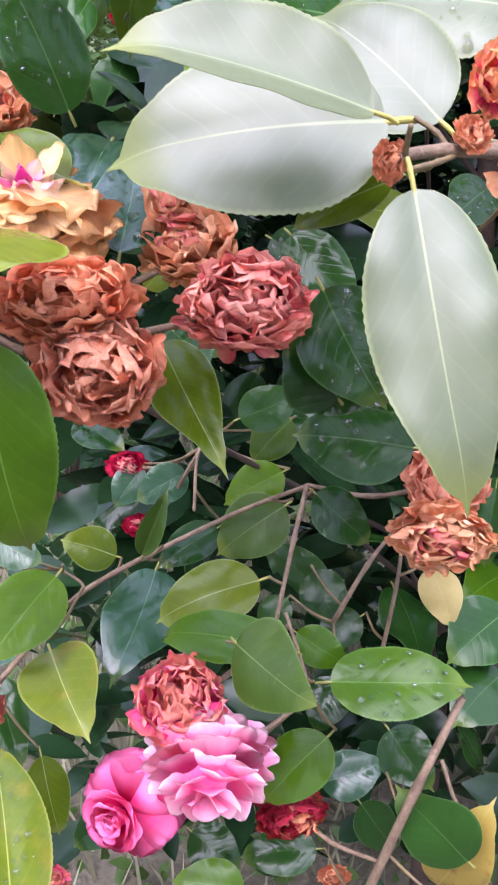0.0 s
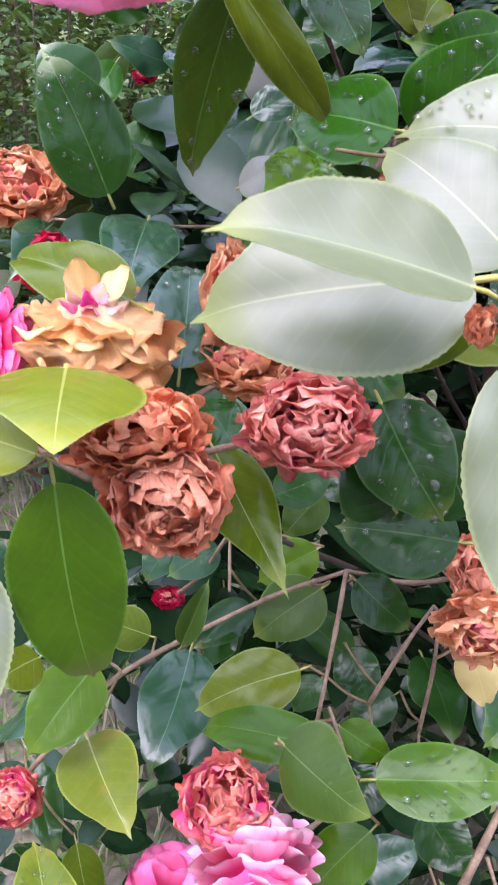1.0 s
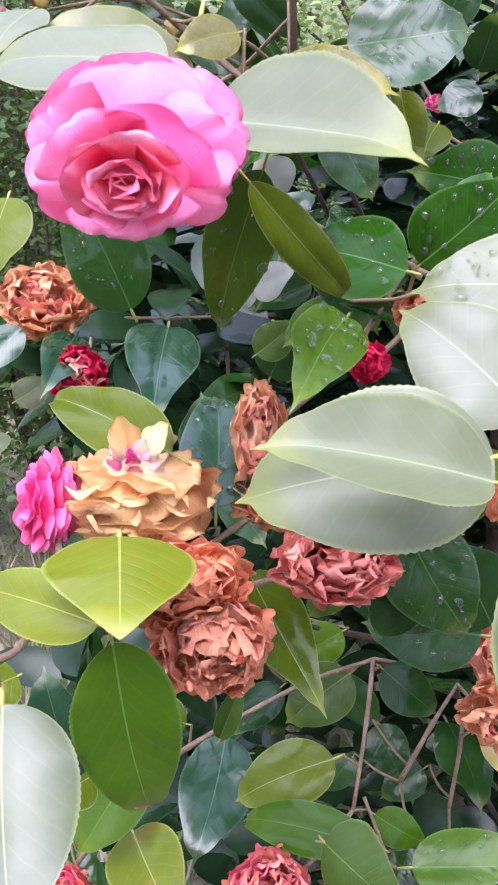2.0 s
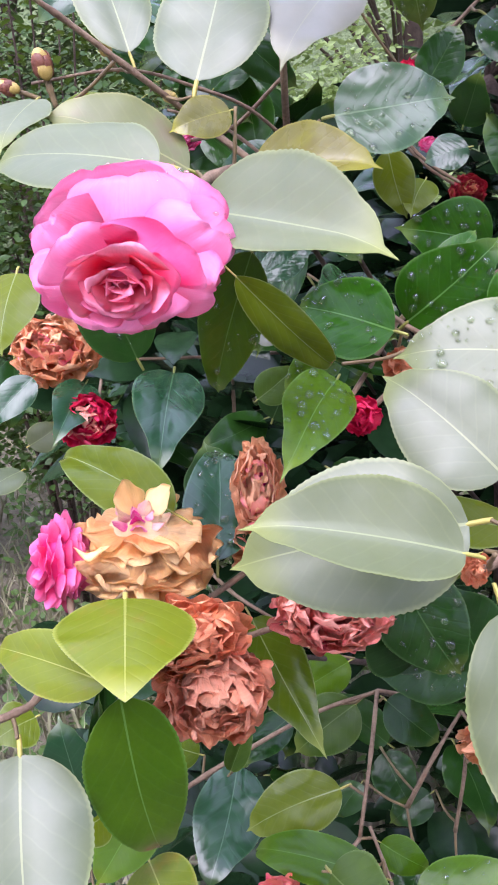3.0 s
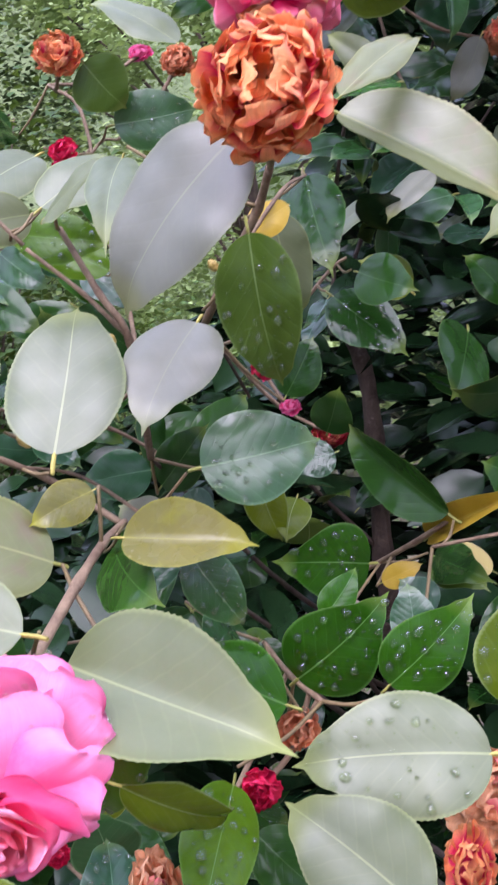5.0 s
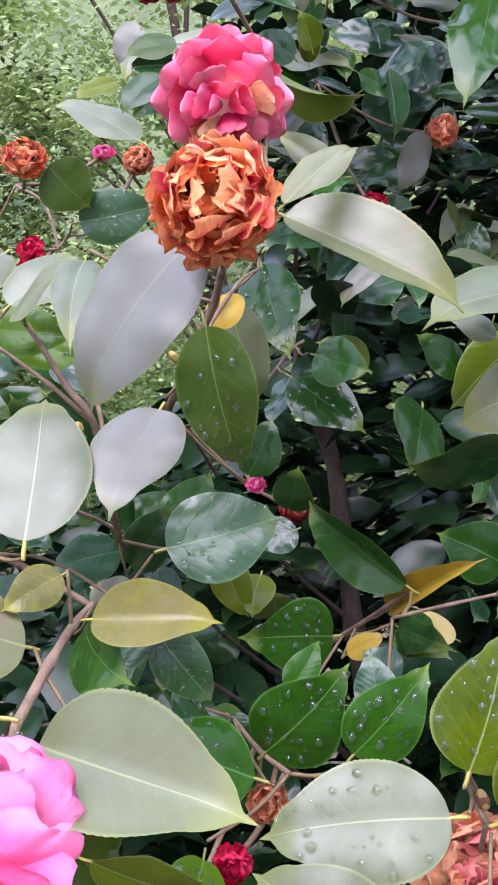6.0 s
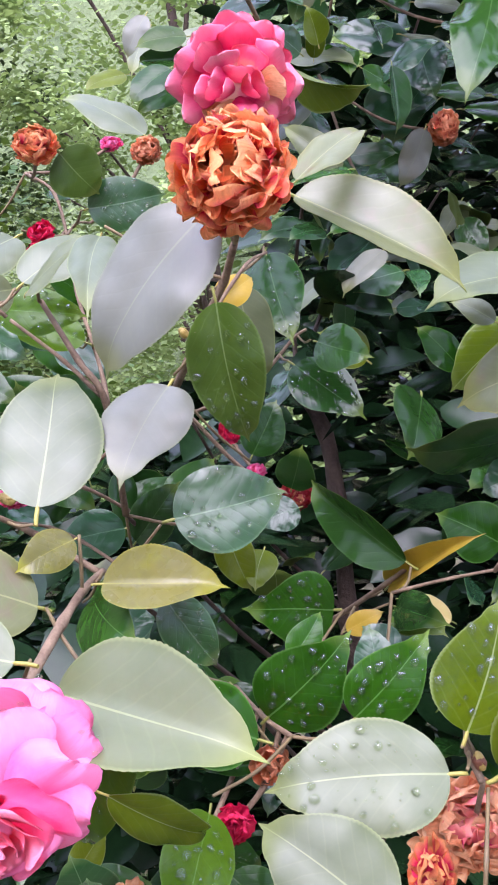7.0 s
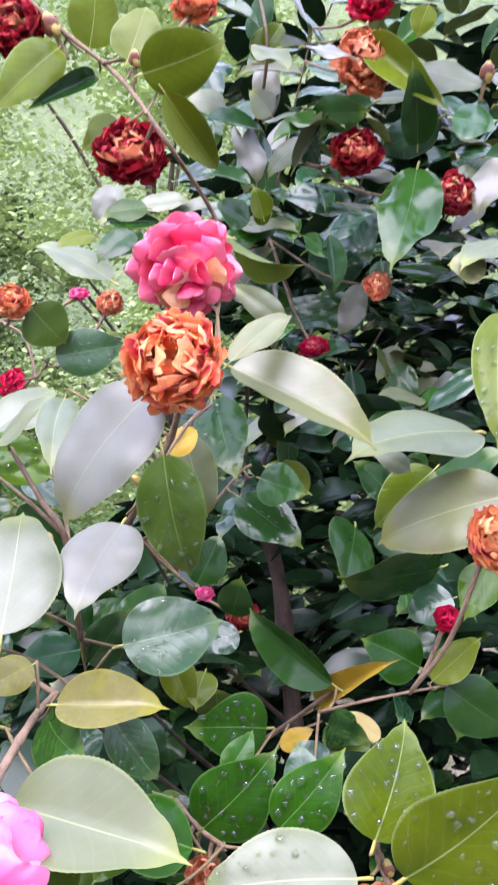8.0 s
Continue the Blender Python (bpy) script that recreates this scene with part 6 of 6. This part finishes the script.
leaf("spray", "olive", (0.144, 0.681, 1.327), (0.132, 0.661, 1.305), (-0.1, -0.8, 0.55), 0.025, "bend")
leaf("spray", "teal", (0.178, 0.717, 1.345), (0.149, 0.721, 1.335), (-0.1, -0.8, 0.55), 0.028, "flat")
leaf("spray", "dark", (0.174, 0.718, 1.359), (0.18, 0.696, 1.392), (-0.1, -0.8, 0.55), 0.029, "flat")
leaf("spray", "teal", (0.092, 0.685, 1.318), (0.063, 0.686, 1.326), (-0.1, -0.8, 0.55), 0.036, "flat")
leaf("rear", "dark", (0.042, 0.736, 1.154), (0.06, 0.728, 1.198), (-0.1, -0.8, 0.55), 0.039, "flat")
leaf("rear", "slate", (0.03, 0.771, 1.211), (0.063, 0.755, 1.23), (-0.1, -0.8, 0.55), 0.029, "flat")
leaf("near", "dark", (0.116, 0.506, 1.085), (0.088, 0.504, 1.117), (-0.1, -0.8, 0.55), 0.044, "flat")
leaf("near", "dark", (0.152, 0.501, 1.085), (0.123, 0.508, 1.13), (-0.1, -0.8, 0.55), 0.044, "flat")
leaf("rear", "grey", (0.007, 0.622, 1.133), (-0.001, 0.617, 1.177), (-0.05, -0.75, 0.65), 0.042, "flat")
leaf("rear", "grey", (-0.094, 0.859, 1.261), (-0.125, 0.85, 1.304), (-0.1, -0.8, 0.55), 0.057, "flat")
leaf("rear", "slate", (0.055, 0.824, 1.275), (0.03, 0.821, 1.301), (-0.1, -0.8, 0.55), 0.043, "flat")
leaf("low_stem", "grey", (0.097, 0.623, 1.258), (0.068, 0.594, 1.268), (-0.1, -0.8, 0.55), 0.049, "flat", True)
# -- leaves end

# flowers, fresh and withered
# -- blooms begin
bloom("fresh", "pink", (-0.0075, 0.404, 1.3165), (-0.02, -0.97, -0.20), 0.0362, 0.76, (-0.013, 0.477, 1.318))
bloom("drape", "gold", (-0.022, 0.47, 1.180), (0.1, -0.14, 0.98), 0.035, .85, (-0.051, 0.439, 1.142))
bloom("wilt", "rust", (0.002, 0.428, 1.146), (0.24, -0.85, 0.46), 0.028, 0.66, (-0.051, 0.439, 1.142))
bloom("wilt", "brown", (0.013, 0.424, 1.121), (0.13, -0.99, 0.1), 0.026, 0.92, (-0.051, 0.439, 1.142))
bloom("wilt", "russet", (0.07, 0.47, 1.138), (0.11, -0.89, 0.44), 0.031, 0.74, (-0.051, 0.439, 1.142))
bloom("wilt", "peach", (0.043, 0.505, 1.157), (-0.26, -0.71, 0.65), 0.024, .8, (-0.051, 0.439, 1.142))
bloom("wilt", "brown", (0.196, 0.61, 1), (0.11, -0.84, 0.53), 0.027, .95, (0.11, 0.631, 0.985))
bloom("wilt", "peach", (0.189, 0.578, 0.977), (-0.18, -0.97, 0.16), 0.033, .65, (0.178, 0.672, 0.938))
bloom("half", "rosepink", (0.056, 0.492, 0.872), (0, -0.95, -0.3), 0.041, 0.85, (0.113, 0.525, 0.899))
bloom("wilt", "magenta", (0.038, 0.508, 0.904), (0.01, -0.74, 0.68), 0.027, .95, (0.091, 0.558, 0.922))
bloom("fresh", "rose", (0.009, 0.51, 0.827), (-0.43, -0.89, 0.14), 0.030, .95, (0.113, 0.525, 0.899))
bloom("wilt", "maroon", (0.107, 0.545, 0.795), (0.45, -0.88, 0.15), 0.025, .6, (0.16, 0.511, 0.79))
bloom("wilt", "crimson", (0.092, 0.556, 1.209), (-0.31, -0.95, 0.05), 0.012, 1, (0.127, 0.563, 1.251))
bloom("wilt", "rust", (0.115, 0.564, 1.235), (0, -0.91, 0.41), 0.012, 1, (0.124, 0.57, 1.253))
bloom("wilt", "peach", (0.034, 0.513, 1.185), (0, -0.91, 0.41), 0.014, 2.0, (0.116, 0.591, 1.255))
bloom("wilt", "peach", (-0.124, 0.76, 1.206), (0.05, -0.88, 0.48), 0.035, .8, (-0.125, 0.878, 1.171))
bloom("wilt", "crimson", (-0.096, 0.72, 1.162), (0.32, -0.94, 0.09), 0.023, .9, (-0.111, 0.898, 1.168))
bloom("wilt", "orange", (0.112, 0.479, 1.537), (-0.16, -0.98, 0.15), 0.0265, 1.0, (0.127, 0.58, 1.518))
bloom("half", "hotpink", (0.146, 0.628, 1.612), (-0.15, -0.84, -0.50), 0.040, 0.98, (0.164, 0.62, 1.582))
bloom("wilt", "peach", (0.217, 0.537, 1.195), (-0.11, -0.86, 0.5), 0.031, .85, (0.214, 0.507, 1.233))
bloom("wilt", "orange", (0.024, 0.856, 1.633), (-0.1, -0.86, 0.5), 0.020, .9, (0.013, 0.96, 1.63))
bloom("wilt", "rust", (0.118, 0.937, 1.639), (-0.12, -0.9, 0.43), 0.015, .9, (0.062, 0.923, 1.579))
bloom("wilt", "maroon", (0.126, 0.716, 1.719), (-0.21, -0.97, 0.15), 0.029, .85, (0.14, 0.683, 1.73))
bloom("wilt", "maroon", (0.372, 0.897, 1.773), (-0.22, -0.97, 0.05), 0.026, .9, (0.34, 1.047, 1.822))
bloom("wilt", "rust", (0.389, 0.896, 1.863), (-0.2, -0.95, 0.24), 0.030, 1.3, (0.346, 0.959, 1.889))
bloom("wilt", "maroon", (0.045, 0.756, 1.834), (-0.21, -0.97, 0.15), 0.026, .9, (0.059, 0.752, 1.852))
bloom("wilt", "orange", (0.198, 0.785, 1.864), (-0.18, -0.92, 0.33), 0.021, .7, (0.111, 0.731, 1.794))
bloom("wilt", "crimson", (0.399, 0.893, 1.919), (-0.21, -0.97, 0.15), 0.024, .7, (0.361, 0.965, 1.927))
bloom("wilt", "maroon", (0.487, 0.921, 1.733), (-0.21, -0.97, 0.15), 0.023, 1.1, (0.338, 1.046, 1.819))
bloom("wilt", "rust", (0.363, 0.848, 1.628), (-0.2, -0.95, 0.24), 0.012, 1.2, (0.315, 1.048, 1.72))
bloom("wilt", "orange", (0.311, 0.544, 1.419), (-0.2, -0.95, 0.24), 0.015, 1.5, (0.277, 0.619, 1.308))
bloom("wilt", "crimson", (0.303, 0.604, 1.36), (-0.2, -0.95, 0.24), 0.011, .9, (0.277, 0.619, 1.308))
bloom("wilt", "crimson", (0.329, 0.956, 1.585), (-0.2, -0.95, 0.24), 0.017, .7, (0.315, 1.048, 1.72))
bloom("wilt", "rose", (0.091, 1, 1.66), (-0.2, -0.95, 0.24), 0.012, .7, (0.01, 0.963, 1.632))
bloom("wilt", "crimson", (0.021, 0.832, 1.562), (-0.2, -0.95, 0.24), 0.012, .9, (0.041, 0.883, 1.541))
bloom("wilt", "crimson", (0.151, 0.822, 1.396), (-0.01, -0.95, 0.32), 0.011, 1.2, (0.183, 0.907, 1.422))
bloom("wilt", "rose", (-0.027, 0.875, 1.355), (-0.01, -0.95, 0.32), 0.016, .7, (0.057, 0.785, 1.397))
bloom("wilt", "orange", (-0.071, 1.127, 1.478), (-0.01, -0.95, 0.32), 0.011, 1, (0.139, 1.026, 1.395))
bloom("wilt", "crimson", (-0.043, 0.757, 1.06), (-0.01, -0.95, 0.32), 0.011, .9, (0.044, 0.73, 0.984))
bloom("wilt", "maroon", (0.246, 1.049, 1.294), (-0.01, -0.97, 0.22), 0.020, .9, (0.139, 1.026, 1.395))
bloom("wilt", "magenta", (-0.093, 0.548, 0.864), (0.01, -0.82, 0.57), 0.019, 1, (-0.095, 0.6, 0.843))
bloom("wilt", "crimson", (-0.026, 0.758, 0.941), (0.01, -0.85, 0.53), 0.018, .7, (0.038, 0.723, 0.975))
bloom("wilt", "crimson", (-0.016, 0.744, 0.896), (0.01, -0.85, 0.53), 0.014, .7, (0.033, 0.713, 0.972))
bloom("wilt", "crimson", (-0.081, 1.146, 1.29), (0.01, -0.85, 0.53), 0.014, .8, (-0.08, 0.899, 1.167))
bloom("wilt", "orange", (0.161, 0.441, 1.232), (-0.28, -0.9, 0.34), 0.011, 1.6, (0.181, 0.436, 1.211))
bloom("wilt", "rose", (0.187, 0.934, 1.343), (0.01, -0.87, 0.49), 0.010, .9, (0.159, 0.966, 1.408))
bloom("wilt", "crimson", (0.007, 0.884, 1.103), (0.05, -0.88, 0.48), 0.010, .8, (0.006, 0.893, 1.169))
bloom("wilt", "magenta", (-0.124, 0.804, 0.462), (0.01, -0.74, 0.68), 0.023, .6, (-0.096, 0.599, 0.841))
bloom("wilt", "rust", (0.169, 0.806, 0.48), (0.01, -0.74, 0.68), 0.018, .6, (0.169, 0.634, 0.86))
bloom("wilt", "rust", (0.422, 1, 1.653), (-0.15, -0.96, 0.25), 0.017, 1, (0.315, 1.048, 1.72))
bloom("wilt", "crimson", (0.402, 1.163, 1.602), (-0.13, -0.93, 0.34), 0.018, .6, (0.315, 1.048, 1.72))
bloom("wilt", "crimson", (0.019, 0.921, 1.56), (-0.13, -0.93, 0.34), 0.013, .8, (0.039, 0.906, 1.571))
bloom("wilt", "maroon", (0.239, 1.001, 1.3), (-0.13, -0.93, 0.34), 0.014, .8, (0.14, 1.023, 1.396))
# two dry bract clusters on the near branch, made from dead-flower petals
bloom("wilt", "rust", (0.115, 0.368, 1.207), (0.02, -1, -0.02), 0.006, 1.2, (0.119, 0.366, 1.209))
bloom("wilt", "rust", (0.142, 0.381, 1.215), (0.2, -0.83, 0.52), 0.007, 1.1, (0.14, 0.386, 1.209))
bloom("half", "rose", (-0.061, 0.46, 1.17), (-0.74, -0.64, 0.22), 0.018, 1.4, (-0.051, 0.439, 1.142))
# -- blooms end

# buds
# -- buds begin
bud("brown", (-0.101, 0.713, 1.407), (-0.24, -0.04, 0.97), 0.0083)
bud("dark", (-0.124, 0.708, 1.393), (-0.89, -0.31, 0.34), 0.0062)
bud("green", (-0.059, 0.71, 1.415), (-0.45, -0.09, 0.89), 0.0052)
bud("green", (-0.015, 0.678, 1.382), (0.85, -0.34, -0.41), 0.0044)
bud("dark", (0.215, 0.512, 1.242), (0.26, -0.5, -0.83), 0.0040)
bud("green", (0.041, 0.72, 1.434), (-0.36, -0.12, 0.93), 0.0029)
bud("brown", (0.136, 0.726, 1.796), (0.02, -0.25, 0.97), 0.0055)
bud("green", (0.101, 0.636, 1.474), (-0.62, -0.18, 0.77), 0.0032)
bud("dark", (0.533, 0.915, 1.861), (0.21, -0.32, 0.92), 0.0092)
bud("brown", (0.075, 0.748, 1.831), (-0.41, -0.19, 0.89), 0.0084)
# -- buds end


# ---- inner foliage of the shrub
def inside(rng):
    while True:
        x, y, z = rng.uniform(-0.45, 1.5), rng.uniform(0.85, 2.1), rng.uniform(0.25, 2.08)
        k = min(1.0, max(0.0, (z - 1.15) / 0.3))
        if x < (-0.28 if z < 0.7 else -0.10 - 0.07 * y) * (1 - k) + (0.08 + 0.17 * y) * k + 0.12 * noise.noise(Vector((y * 3, z * 4, 0))):
            continue
        if z > 1.5 and y < 1.2:
            continue
        plan = ((x - 0.52) / 1.0) ** 2 + ((y - 1.45) / 0.72) ** 2
        if plan > 1.05 + 0.2 * noise.noise(Vector((x * 4, y * 4, z * 3))) or z > 1.8 + 0.4 * (1 - plan):
            continue
        if z < 0.75 and rng.random() < 0.6:
            continue
        if abs(x - 0.04 - 0.24 * y) < 0.075 and y < 1.25 and 0.95 < z < 1.42 and rng.random() < 0.92:
            continue
        return x, y, z


# These leaves carry the interior shade in their colour
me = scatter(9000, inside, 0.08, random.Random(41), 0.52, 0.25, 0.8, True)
me.materials.append(SHADED_INNER_LEAF)
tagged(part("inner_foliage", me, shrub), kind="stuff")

# leaves of the shrub's inner shoots
shoot_rng = random.Random(77)
made = 0
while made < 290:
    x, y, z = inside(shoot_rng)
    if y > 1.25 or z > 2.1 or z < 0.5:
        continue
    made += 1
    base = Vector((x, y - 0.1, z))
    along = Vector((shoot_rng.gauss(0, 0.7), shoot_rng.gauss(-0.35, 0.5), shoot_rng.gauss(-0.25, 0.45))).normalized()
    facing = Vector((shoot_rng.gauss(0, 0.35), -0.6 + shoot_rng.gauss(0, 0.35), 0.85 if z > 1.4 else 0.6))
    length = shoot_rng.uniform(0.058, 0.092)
    # Leaf colour by height stands for daylight above and shade inside
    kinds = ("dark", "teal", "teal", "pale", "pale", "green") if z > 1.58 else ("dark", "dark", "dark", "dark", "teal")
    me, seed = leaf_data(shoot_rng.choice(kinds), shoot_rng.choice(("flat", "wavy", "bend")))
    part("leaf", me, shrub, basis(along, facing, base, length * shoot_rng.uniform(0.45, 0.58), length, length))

# leaves of the shoots behind the open flower, shade put into dark leaf kinds
back_rng = random.Random(63)
for _ in range(46):
    y = back_rng.uniform(0.92, 1.22)
    base = Vector((back_rng.uniform(-0.10, 0.09) + 0.05 * (1 - y), y, back_rng.uniform(1.27, 1.53)))
    along = Vector((back_rng.gauss(0, 0.7), back_rng.gauss(-0.2, 0.4), back_rng.gauss(-0.4, 0.5))).normalized()
    facing = Vector((back_rng.gauss(0, 0.35), -0.8 + back_rng.gauss(0, 0.2), 0.35))
    length = back_rng.uniform(0.06, 0.09)
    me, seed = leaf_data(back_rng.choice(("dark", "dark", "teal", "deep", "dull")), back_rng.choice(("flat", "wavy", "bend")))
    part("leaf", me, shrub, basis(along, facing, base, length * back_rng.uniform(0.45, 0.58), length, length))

# shiny leaves of the upright stems at the back
rear_rng = random.Random(91)
for _ in range(285):
    y = rear_rng.uniform(0.82, 1.12)
    base = Vector((0.07 + 0.17 * y + 0.62 * rear_rng.random() ** 1.2, y, rear_rng.uniform(1.5, 2.02)))
    along = Vector((rear_rng.gauss(0, 0.8), rear_rng.gauss(-0.2, 0.5), rear_rng.gauss(-0.2, 0.4))).normalized()
    facing = Vector((rear_rng.gauss(0, 0.3), -0.7 + rear_rng.gauss(0, 0.25), 0.75))
    length = rear_rng.uniform(0.05, 0.085)
    me, seed = leaf_data(rear_rng.choice(("dark", "teal", "grey", "grey", "grey", "pale", "pale", "slate", "deep")), rear_rng.choice(("flat", "wavy", "bend", "fold")))
    part("leaf", me, BRANCH["top_rear"], basis(along, facing, base, length * rear_rng.uniform(0.42, 0.56), length, length))
